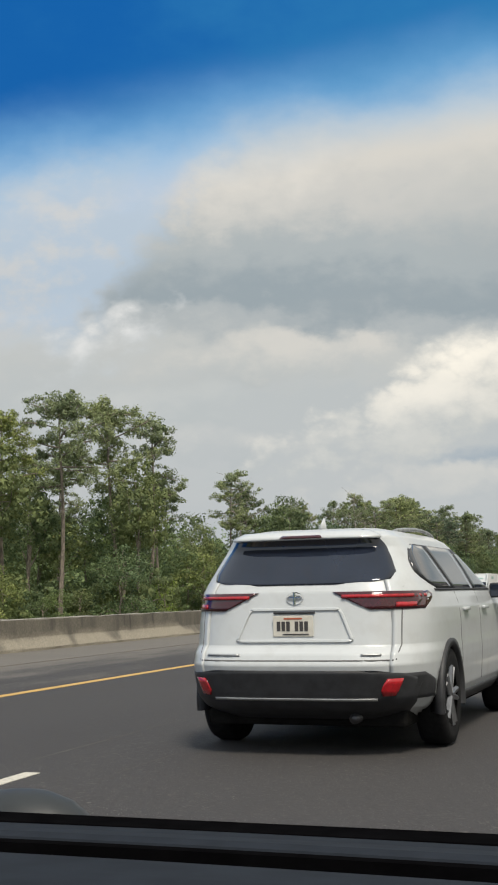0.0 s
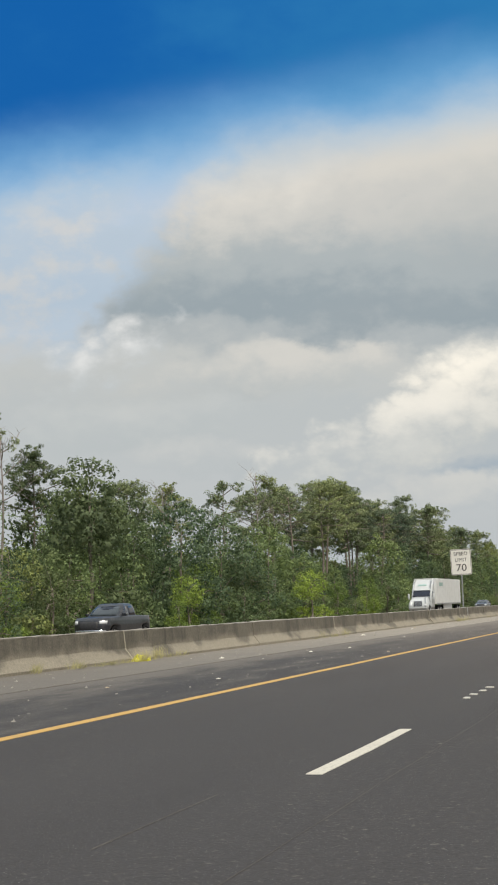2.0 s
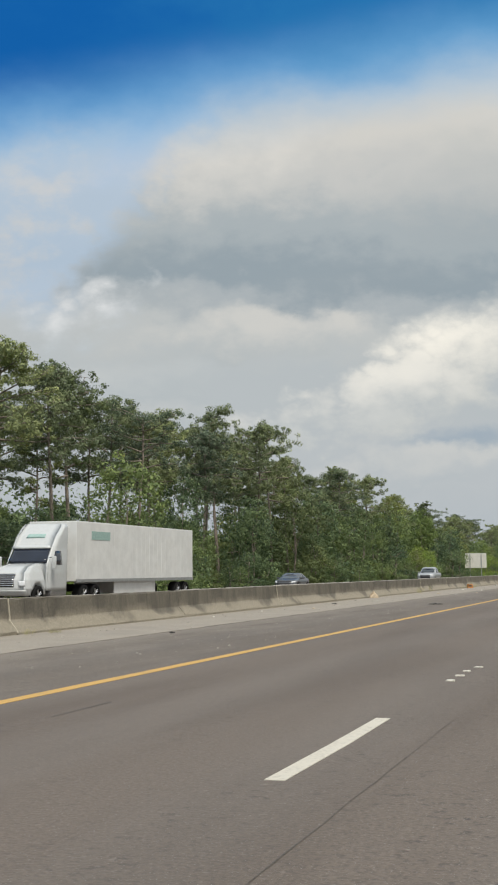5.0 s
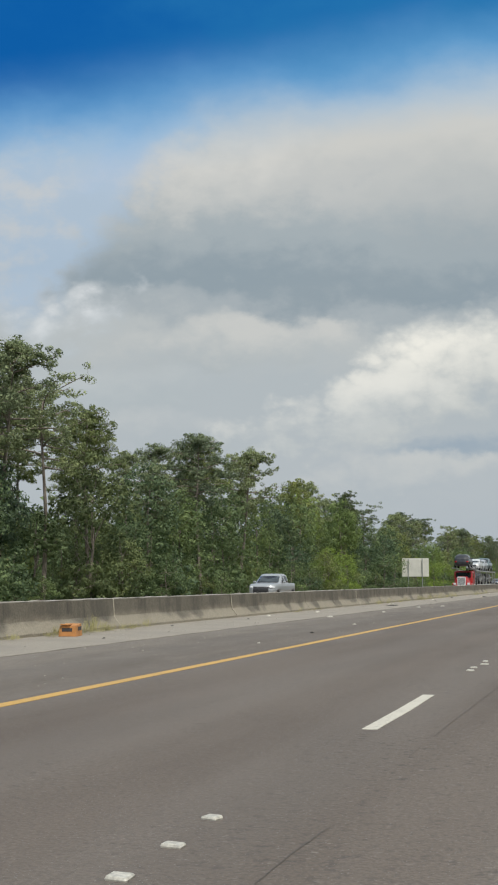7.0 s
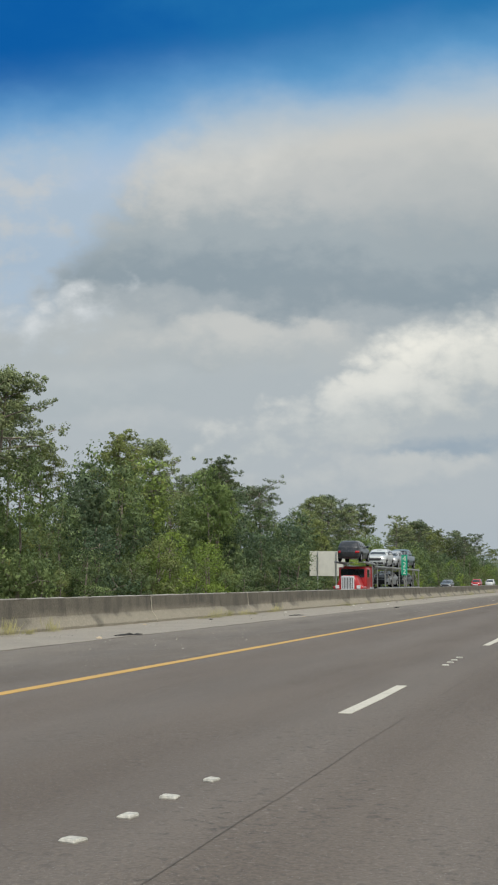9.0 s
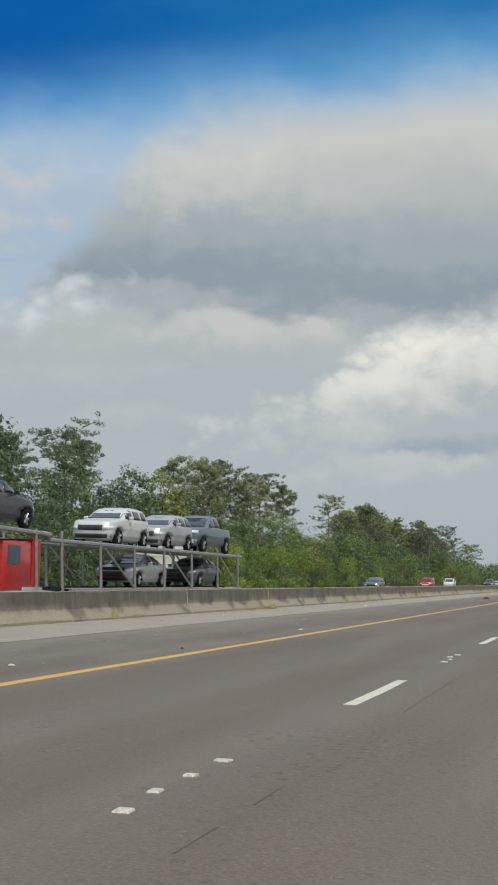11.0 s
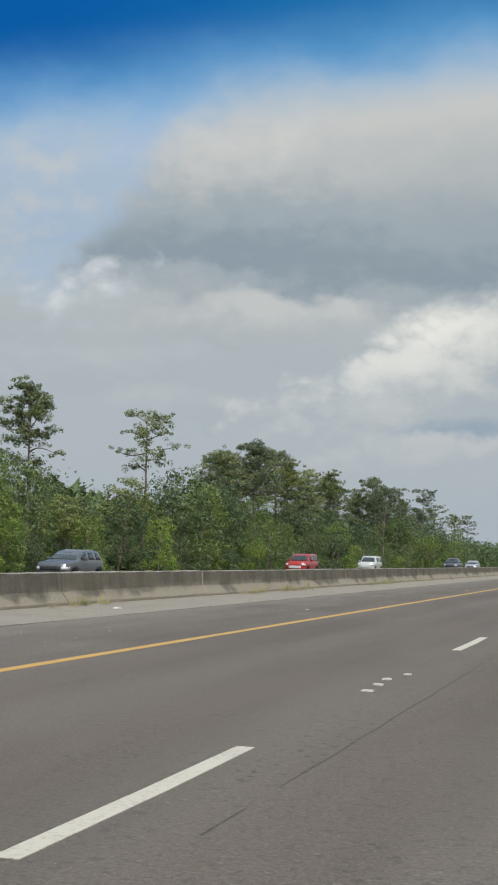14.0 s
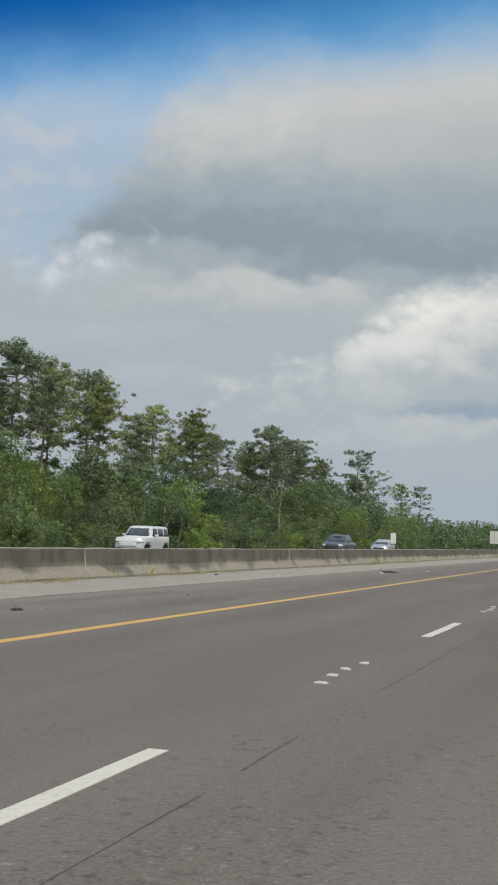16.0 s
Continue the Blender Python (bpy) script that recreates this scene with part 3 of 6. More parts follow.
def seam_mesh():
    """A pale, uneven mortar edge down the barrier's face at a joint, 3 mm proud."""
    face = [(0.303, 0.02), (0.303, 0.055), (0.288, 0.077), (0.129, 0.272), (0.112, 0.302), (0.086, 0.675), (0.078, 0.703)]
    r = np.random.default_rng(3)
    vs, fs = [], []
    for i, (x, z) in enumerate(face):
        w = 0.012 + 0.016 * r.random()
        d = 0.008 * r.normal()
        vs += [(x + 0.003, d - w, z), (x + 0.003, d + w, z), (x - 0.01, d - w, z), (x - 0.01, d + w, z)]
        if i:
            k = 4 * i
            fs += [(k - 4, k - 3, k + 1, k), (k - 2, k - 4, k, k + 2), (k - 3, k - 1, k + 3, k + 1)]
    return mesh_of("joint_mortar", vs, fs, M["mortar"])


mortar = seam_mesh()
for k in range(0, 56):
    if rng.random() < 0.6:
        put_mesh("joint_mortar", mortar, barrier, pose(FOOT - 0.30, BAY0 + k * BAY, 0, 0, 0, 0))

# ---------------------------------------------------------------- trees
def tri_leaves(cent, out, size, r, flat=0.5):
    """One leaf spray, a bent sliver, at each centre, facing roughly along out."""
    n = len(cent)
    nor = out + r.normal(0, flat, (n, 3))
    nor /= np.linalg.norm(nor, axis=1)[:, None] + 1e-9
    any_ = r.normal(0, 1, (n, 3))
    t = np.cross(nor, any_)
    t /= np.linalg.norm(t, axis=1)[:, None] + 1e-9
    b = np.cross(nor, t)
    s = size * (0.6 + 0.8 * r.random((n, 1)))
    w = s * (0.34 + 0.22 * r.random((n, 1)))
    return np.stack([cent - t * s * 0.5 + b * w, cent - t * s * 0.35 - b * w, cent + t * s * 0.6], 1).reshape(-1, 3)


def leaf_mesh(name, pts, mat, k=3):
    """Loose leaves as one mesh; six columns hold place and the round crown's own normal."""
    n = len(pts) // k
    me = bpy.data.meshes.new(name)
    me.vertices.add(k * n)
    me.vertices.foreach_set("co", pts[:, :3].astype(np.float32).ravel())
    me.loops.add(k * n)
    me.loops.foreach_set("vertex_index", np.arange(k * n, dtype=np.int32))
    me.polygons.add(n)
    me.polygons.foreach_set("loop_start", np.arange(n, dtype=np.int32) * k)
    me.materials.append(mat)
    me.update(calc_edges=True)
    if pts.shape[1] == 6:
        me.shade_smooth()
        me.normals_split_custom_set_from_vertices(pts[:, 3:])
    return me


def limb(verts, faces, pts, r0, r1, sides=6):
    """A tapered, bent limb through pts."""
    base = len(verts)
    n = len(pts)
    for i, p in enumerate(pts):
        d = Vector(pts[min(i + 1, n - 1)]) - Vector(pts[max(i - 1, 0)])
        q = d.to_track_quat("Z", "Y")
        rad = r0 + (r1 - r0) * i / (n - 1)
        for k in range(sides):
            a = 2 * math.pi * k / sides
            verts.append(tuple(Vector(p) + q @ Vector((rad * math.cos(a), rad * math.sin(a), 0))))
        if i:
            for k in range(sides):
                a, b = base + (i - 1) * sides + k, base + (i - 1) * sides + (k + 1) % sides
                faces.append((a, b, b + sides, a + sides))
    faces.append(tuple(base + (n - 1) * sides + k for k in range(sides)))


def bent(a, b, r, bow, n=5):
    a, b = Vector(a), Vector(b)
    off = Vector(r.normal(0, bow, 3))
    return [a.lerp(b, i / n) + off * math.sin(math.pi * i / n) for i in range(n + 1)]


def clump_leaves(c, rad, n, size, r, flat=0.45, heart=None, swell=0.7):
    """Leaves round the clump's middle c, shaded as a soft round mass that swells from the crown's heart."""
    d = r.normal(0, 1, (n, 3))
    d /= np.linalg.norm(d, axis=1)[:, None]
    k = 0.48 + 0.56 * r.random((n, 1)) ** 0.7
    at = np.array(c) + d * np.array(rad) * k
    nor = d * 1.15 + np.array((0, 0, 0.22)) + r.normal(0, 0.12, (n, 3))
    if heart is not None:
        far = at - np.array(heart)
        nor += swell * far / (np.linalg.norm(far, axis=1)[:, None] + 1e-6)
    nor /= np.linalg.norm(nor, axis=1)[:, None] + 1e-9
    return np.hstack([tri_leaves(at, nor, size, r, flat), np.repeat(nor, 3, 0)])


def tree_thing(name, label, category, wood, leaf, bark_mat, leaf_mat, m, group):
    t = thing(name, label, category, group, m)
    put_mesh("trunk", mesh_of("trunk", wood[0], wood[1], bark_mat, True), t)
    if leaf is not None:
        put_mesh("crown", leaf_mesh("crown", leaf, leaf_mat), t)
    return t


def pine(seed, tall, crown_from, wide, count, flat_top=False, sparse=1.0):
    """A tall pine: bare stem, spreading limbs, needle pads at their ends."""
    r = np.random.default_rng(seed)
    vs, fs, lv = [], [], []
    lean = r.normal(0, 0.025, 2)
    stem = [(lean[0] * z + 0.12 * math.sin(z * 0.4 + seed), lean[1] * z + 0.10 * math.cos(z * 0.5 + seed), z) for z in np.linspace(-0.4, tall * 0.97, 10)]
    limb(vs, fs, stem, 0.19, 0.05, 8)
    n = int(count * 0.85)
    for i in range(n):
        k = crown_from + (1 - crown_from) * ((i + r.random()) / n) ** 0.85
        z = tall * k * 0.97
        h = (k - crown_from) / (1 - crown_from)
        reach = wide * (1.0 if flat_top and h > 0.75 else (0.36 + 0.78 * math.sin(math.pi * min(1, 0.22 + 0.74 * h)))) * (0.62 + 0.44 * r.random())
        a = i * 2.4 + r.normal(0, 0.4)
        root = np.array((lean[0] * z, lean[1] * z, z))
        rise = (0.02 + 0.36 * h) * reach + r.normal(0, 0.30)
        end = root + np.array((math.cos(a) * reach, math.sin(a) * reach, rise))
        path = bent(root, end, r, 0.16)
        limb(vs, fs, path, 0.085 * (1.1 - 0.6 * h), 0.03, 5)
        for f in (1.0, 0.75, 0.45)[: 2 if flat_top or r.random() > sparse * 0.85 else 3]:
            pad = np.array(path[min(5, int(f * 5))]) + r.normal(0, 0.16, 3)
            for j in range(int(r.integers(4, 8))):
                p = pad + r.normal(0, 1, 3) * (0.50, 0.50, 0.20) + np.array((0, 0, 0.10))
                if j < 3:
                    limb(vs, fs, bent(pad, p, r, 0.04, 1), 0.02, 0.008, 3)
                rad = np.array((0.40, 0.40, 0.29)) * (0.6 + 0.65 * r.random())
                lv.append(clump_leaves(p, rad, int(34 + 16 * r.random()), 0.135, r, 0.30))
    top = np.array(stem[-1])
    for j in range(4):
        lv.append(clump_leaves(top + r.normal(0, 0.4, 3), (0.6, 0.6, 0.4), 80, 0.15, r, 0.35))
    leaf = np.concatenate(lv)
    # the topmost tufts stand at the given height
    fit = tall / float(np.percentile(leaf[:, 2], 99.7))
    leaf[:, 2] *= fit
    return ([(x, y, z * fit) for x, y, z in vs], fs), leaf


def broad(seed, tall, wide, leaves_n, low=0.12, size=0.30, lobes=5):
    """A leafy tree or bush: a few rounded lobes of uneven leaf clumps on forking limbs."""
    r = np.random.default_rng(seed)
    vs, fs, lv = [], [], []
    limb(vs, fs, [(0.1 * math.sin(z + seed), 0.1 * math.cos(z * 1.3), z) for z in np.linspace(-0.4, tall * 0.72, 7)], 0.045 + 0.013 * tall, 0.03, 7)
    crown = [(np.array((0.0, 0.0, tall * 0.66)), np.array((wide * 0.74, wide * 0.74, tall * 0.33)), 0.40)]
    for i in range(lobes - 1):
        a = 6.28 * i / (lobes - 1) + r.normal(0, 0.4)
        h = 0.09 + 0.05 * r.random() if i % 2 == 0 else low + 0.16 + (0.50 - low) * r.random()
        w = wide * (0.42 + 0.22 * r.random())
        crown.append((np.array((math.cos(a) * wide * 0.55, math.sin(a) * wide * 0.55, tall * h)), np.array((w, w, tall * (0.13 + 0.07 * r.random()))), 0.60 / (lobes - 1)))
    for heart, rad, share in crown:
        limb(vs, fs, bent((0, 0, heart[2] * 0.55), heart, r, 0.15, 3), 0.06, 0.015, 4)
        cl = int(36 * share / 0.34) + 8
        for i in range(cl):
            u = 1 - 1.75 * (i + 0.5) / cl
            a = i * 2.4 + r.normal(0, 0.3)
            q = math.sqrt(max(0.0, 1 - u * u))
            d = np.array((math.cos(a) * q, math.sin(a) * q, u))
            c = heart + d * rad * (0.62 + 0.40 * r.random())
            cr = np.array((1, 1, 0.72)) * rad[0] * (0.20 + 0.18 * r.random())
            if i % 12 == 0:
                limb(vs, fs, bent(heart, c, r, 0.1, 2), 0.03, 0.01, 3)
            lv.append(clump_leaves(c, cr, int(leaves_n * share / cl), size, r, 0.32, heart, 0.45))
    return (vs, fs), np.concatenate(lv)


def bare(seed, tall, thick=0.16):
    """A dead tree: pale forking limbs with no leaves."""
    r = np.random.default_rng(seed)
    vs, fs = [], []
    limb(vs, fs, [(0.1 * math.sin(z * 0.5), 0.12 * math.cos(z * 0.4), z) for z in np.linspace(-0.4, tall, 9)], thick, 0.03, 7)
    for i in range(9):
        z = tall * (0.62 + 0.36 * i / 9)
        a = i * 2.3 + r.random()
        e = Vector((math.cos(a) * 2.3 * (1.2 - i / 12), math.sin(a) * 2.3 * (1.2 - i / 12), z + 1.5))
        path = bent((0, 0, z), e, r, 0.18)
        limb(vs, fs, path, 0.05, 0.014, 5)
        for j in range(7):
            p = path[2 + j % 4]
            q = Vector(p) + Vector((r.normal(0, 0.6), r.normal(0, 0.6), 0.4 + 0.6 * r.random()))
            limb(vs, fs, bent(p, q, r, 0.06, 3), 0.02, 0.006, 4)
    return vs, fs


GROUND = -0.6
PINE_LABEL = "tall pine with bare trunk and dark needle crown in the wood"
used = {}


def plant(key, make, x, y, scale=(1, 1, 1), turn=0.0, label=""):
    """The first of a kind is built where it stands, the rest are copies of it."""
    m = Matrix.LocRotScale((x, y, GROUND), Euler((0, 0, turn)), Vector(scale))
    if key in used:
        t = copy_thing(used[key][0], m @ Matrix.Diagonal((*[1 / s for s in used[key][0].scale], 1)))
    else:
        t = make(m)
        used[key] = (t, scale)
    return tagged(t, label) if label else t


def pine_kind(i):
    spec = [(21, 16.0, 0.59, 3.0, 25, False, 1.0), (22, 16.0, 0.64, 3.3, 21, True, 1.0), (23, 16.0, 0.53, 2.6, 23, False, 0.9), (24, 16.0, 0.58, 2.6, 18, False, 0.9), (25, 16.0, 0.64, 3.0, 16, True, 1.05), (26, 16.0, 0.57, 3.4, 28, False, 1.1)][i]
    wood, leaf = pine(*spec)
    return lambda m: tree_thing("pine_tree", PINE_LABEL, "tree", wood, leaf, M["bark"], M["pine"] if i != 2 else M["olive"], m, "pines of the wood's edge")


# across, along, height, kind, width
PINES = [
    (-42, 60, 14, 0), (-42, 74, 15, 2), (-42, 83, 17.5, 0), (-42.5, 94, 18.5, 5), (-41, 100.5, 18, 3), (-43.5, 124.6, 15, 3), (-47, 140, 14.5, 2), (-49, 189.6, 16, 4),
    (-45.5, 207, 17.2, 1), (-43.7, 213, 17.8, 0), (-46, 221, 18.8, 5), (-44, 229, 18.2, 0), (-46.5, 237, 19.4, 2), (-41.8, 243, 17, 1), (-45, 252, 16.6, 5), (-44, 264, 16.4, 0),
    (-45.7, 274, 20.3, 3), (-42.4, 277, 18.8, 5), (-43, 287, 18, 1), (-44, 297, 16.6, 2), (-43, 309, 12.4, 3), (-43, 324, 17.0, 0), (-46, 332, 18.0, 2), (-43.5, 340, 17.0, 5),
    (-44, 367, 15.4, 2), (-46, 381, 16.0, 0), (-42, 393, 15.4, 2), (-44, 417, 14.8, 1), (-45, 446, 14.2, 3), (-46, 461, 15.2, 5), (-47, 470.8, 16, 0), (-45.4, 478, 16.2, 1),
    (-47, 488, 15.0, 3), (-47, 502.3, 15.6, 2), (-43.5, 519.8, 15.0, 4), (-46, 540, 9.6, 3), (-48, 555, 14.4, 1), (-45.4, 560, 15.8, 5), (-48, 570, 16.0, 0), (-46, 578, 15.0, 2),
    (-48, 596, 15.0, 3), (-47, 607, 15.6, 2), (-40.5, 628.6, 15.2, 1), (-45, 634, 16.2, 0), (-44, 645, 15, 5), (-45, 662, 14, 2), (-46, 694, 17.6, 4), (-45, 706, 14.6, 1),
    (-43, 722, 13.0, 3), (-43, 747, 13.6, 4), (-47, 113, 13.5, 2), (-48, 160, 13.5, 0), (-50, 175, 14.6, 2), (-50, 355, 17.0, 3), (-49, 405, 15.0, 0), (-50, 430, 14.6, 5),
]
# a second rank, deeper in the wood
deep = np.random.default_rng(12)
for y0, y1, h0, gap in ((58, 104, 15.0, 11), (203, 296, 17.6, 6.5), (300, 352, 15.4, 8), (362, 425, 13.8, 9), (468, 492, 14.0, 8), (553, 584, 15.6, 7), (592, 664, 13.6, 9), (690, 712, 13.0, 9)):
    yy = y0 + 2.0
    while yy < y1:
        PINES.append((-49.5 + deep.normal(0, 1.6), yy, h0 * (0.88 + 0.2 * deep.random()), int(deep.choice([0, 2, 5, 0, 3]))))
        yy += gap * (0.7 + 0.6 * deep.random())
turns = np.random.default_rng(11)
for x, y, h, k in PINES:
    x = min(x + 0.4, -42.0)
    s = (h + 0.6) / 16.0
    plant(("pine", k), lambda m, k=k: pine_kind(k)(m), x, y, (s * 0.98, s * 0.98, s), 6.28 * turns.random())

DEAD = "bare dead tree with pale branching limbs above the wood"
for x, y, h, sd in ((-46.8, 196.9, 18.2, 31), (-44, 131, 15.0, 32), (-47, 204, 14.0, 33), (-48, 170, 14.2, 32)):
    m = Matrix.LocRotScale((x, y, GROUND), Euler((0, 0, 0.7 * sd)), Vector((1, 1, 1)))
    tree_thing("dead_tree", DEAD, "tree", bare(sd, h), None, M["dead"], None, m, "dead trees of the wood's edge")

# the leafy understorey
SPECS = {
    "oak": [(41, 9.5, 3.3, 7200, "broad"), (42, 9.5, 3.0, 7000, "olive"), (43, 9.5, 3.6, 7200, "broad"), (44, 9.5, 2.8, 7000, "cedar"), (45, 9.5, 3.4, 7200, "broad"), (46, 9.5, 3.1, 7200, "broad"), (56, 9.5, 3.5, 7200, "spring"), (57, 9.5, 3.1, 7000, "spring")],
    "thin": [(47, 9.5, 3.6, 3300, "broad"), (48, 9.5, 3.4, 3200, "olive"), (49, 9.5, 3.6, 3200, "cedar")],
    "bush": [(51, 4.6, 2.0, 2900, "bright"), (52, 4.6, 2.3, 2900, "broad"), (53, 4.6, 2.1, 2900, "olive"), (54, 4.6, 2.5, 2900, "broad"), (55, 4.6, 1.9, 2900, "bright")],
}
WORDS = {
    "thin": {"broad": "dark green leafy tree deep in the dense wood", "olive": "olive green leafy tree deep in the dense wood", "cedar": "dull dark green cedar deep in the dense wood"},
    "oak": {"broad": "dark green leafy tree in the dense roadside wood", "olive": "olive green leafy tree in the dense roadside wood", "cedar": "dull dark green cedar in the dense roadside wood", "spring": "fresh light green leafy tree in the dense roadside wood"},
    "bush": {"bright": "bright yellow-green young bush at the wood's edge", "broad": "green leafy bush at the wood's edge", "olive": "olive green bush at the wood's edge"},
}


def leafy(kind, i):
    sd, tall, wide, n, mat = SPECS[kind][i]
    wood, leaf = broad(sd, tall, wide, n, -0.04, {"oak": 0.185, "thin": 0.22, "bush": 0.125}[kind], 4 if kind == "bush" else 6)
    name = "bush" if kind == "bush" else "leafy_tree"
    return lambda m: tree_thing(name, WORDS[kind][mat], "bush" if kind == "bush" else "tree", wood, leaf, M["bark"], M[mat], m, "bushes of the wood's edge" if kind == "bush" else "leafy trees of the wood")


grow = np.random.default_rng(5)


TOP_Y = (40, 110, 128, 140, 152, 170, 190, 205, 235, 262, 300, 335, 362, 400, 420, 448, 480, 500, 560, 595, 640, 668, 690, 720, 760)
TOP_H = (12.5, 12.5, 10.0, 14.5, 14.0, 10.5, 10.5, 10.0, 11.0, 11.5, 11.5, 13.0, 14.5, 14.5, 12.5, 10.8, 10.0, 9.4, 9.4, 9.0, 10.5, 12.0, 10.0, 9.0, 6.5)


def canopy(y):
    """Height of the leafy wood along the road."""
    return float(np.interp(y, TOP_Y, TOP_H)) * (0.50 + 0.60 * grow.random() ** 0.8)


y = 62.0
while y < 740:
    for x in (-42.6, -49.0):
        h = canopy(y) * (1.0 if x > -47 else 0.95)
        near = x > -47 and y < 640
        i = int(grow.integers(6 if near else 3))
        if near and y > 340 and grow.random() < 0.30:
            i = 6 + int(grow.integers(2))
        kind = "oak" if near else "thin"
        wide = (0.35 * 9.5 + 0.65 * h) / 9.5 * (0.8 + 0.4 * grow.random())
        plant((kind, i), lambda m, i=i, kind=kind: leafy(kind, i)(m), x + grow.normal(0, 1.5), y + grow.normal(0, 1.6), (wide, wide, h / 9.5), 6.28 * grow.random())
    y += 5.6
y = 66.0
while y < 745:
    h = 2.0 + 4.6 * grow.random() ** 1.6
    i = int(grow.integers(5))
    if i in (0, 4) and y > 340 and grow.random() < 0.65:
        i = int(grow.integers(1, 4))
    h *= 1.2 if i in (0, 4) else 1.0
    shady = 232 < y < 338
    if not (shady and (i in (0, 4) or grow.random() < 0.45)):
        plant(("bush", i), lambda m, i=i: leafy("bush", i)(m), -38.8 + grow.normal(0, 0.9), y, (h / 4.6 * 1.05, h / 4.6 * 1.05, h / 4.6), 6.28 * grow.random())
    y += 2.6 + 8.0 * grow.random() ** 1.4
# the large sunlit young ones that stand out in front of the wood
for y, h in ((111, 3.6), (121, 4.2), (219, 5.4), (223, 4.0), (364, 4.6), (369, 6.6), (377, 5.0), (381, 6.0), (445, 5.8), (451, 5.4), (459, 5.6), (473, 5.7), (484, 5.7), (497, 4.7), (511, 5.2), (536, 3.5), (542, 3.7), (591, 4.0), (655, 6.6), (662, 7.2)):
    i = 0 if int(y) % 2 else 4
    plant(("bush", i), lambda m, i=i: leafy("bush", i)(m), -38.6 + grow.normal(0, 0.5), y, (h / 4.6 * 0.9, h / 4.6 * 0.9, h / 4.6), 6.28 * grow.random())
# low shaded scrub under the trees
y = 70.0
while y < 640:
    h = 1.6 + 1.8 * grow.random()
    i = int(grow.choice([1, 2, 3]))
    plant(("bush", i), lambda m, i=i: leafy("bush", i)(m), -41.2 + grow.normal(0, 0.7), y, (h / 4.6 * 1.5, h / 4.6 * 1.5, h / 4.6), 6.28 * grow.random())
    y += 6.0 + 4.0 * grow.random()


def woods_mesh(name, boxes, n, size, mat, seed):
    """Far woods nobody could count: one mass of leaf sprays."""
    r = np.random.default_rng(seed)
    out = []
    for x0, x1, y0, y1, h in boxes:
        k = int(n * abs(y1 - y0 + x1 - x0) / 100)
        for c in range(max(1, k // 60)):
            p = np.array((x0 + (x1 - x0) * r.random(), y0 + (y1 - y0) * r.random(), 0))
            hh = h * (0.65 + 0.5 * r.random())
            rad = np.array((1, 1, 1.0)) * (0.20 + 0.15 * r.random()) * h
            p[2] = GROUND + (hh - rad[2] * 0.6) * (0.25 + 0.75 * r.random())
            out.append(clump_leaves(p, rad, 60, size, r, 0.5))
    return leaf_mesh(name, np.concatenate(out), mat)


tagged(new("woods_behind", woods_mesh("woods_behind", [(-64, -54, 40, 780, 11.0)], 12000, 0.36, M["broad"], 61)), "dense dark green wood behind the roadside trees", "woods", "", "stuff")
tagged(new("woods_deep", woods_mesh("woods_deep", [(-150, -64, 20, 800, 9.5)], 9500, 2.2, M["broad"], 64)), "deep wood stretching away behind the roadside trees", "woods", "", "stuff")
tagged(new("woods_far", woods_mesh("woods_far", [(-220, 40, 1250, 1420, 15), (-75, -38, 770, 1250, 9.0), (-30, 200, 1300, 1500, 15)], 9000, 0.62, M["broad"], 62)), "hazy far wood closing the road's line", "woods", "", "stuff")
tagged(new("woods_right", woods_mesh("woods_right", [(26, 44, -60, 900, 9.0)], 2600, 1.1, M["broad"], 63)), "dense wood along the other edge of the motorway", "woods", "", "stuff")

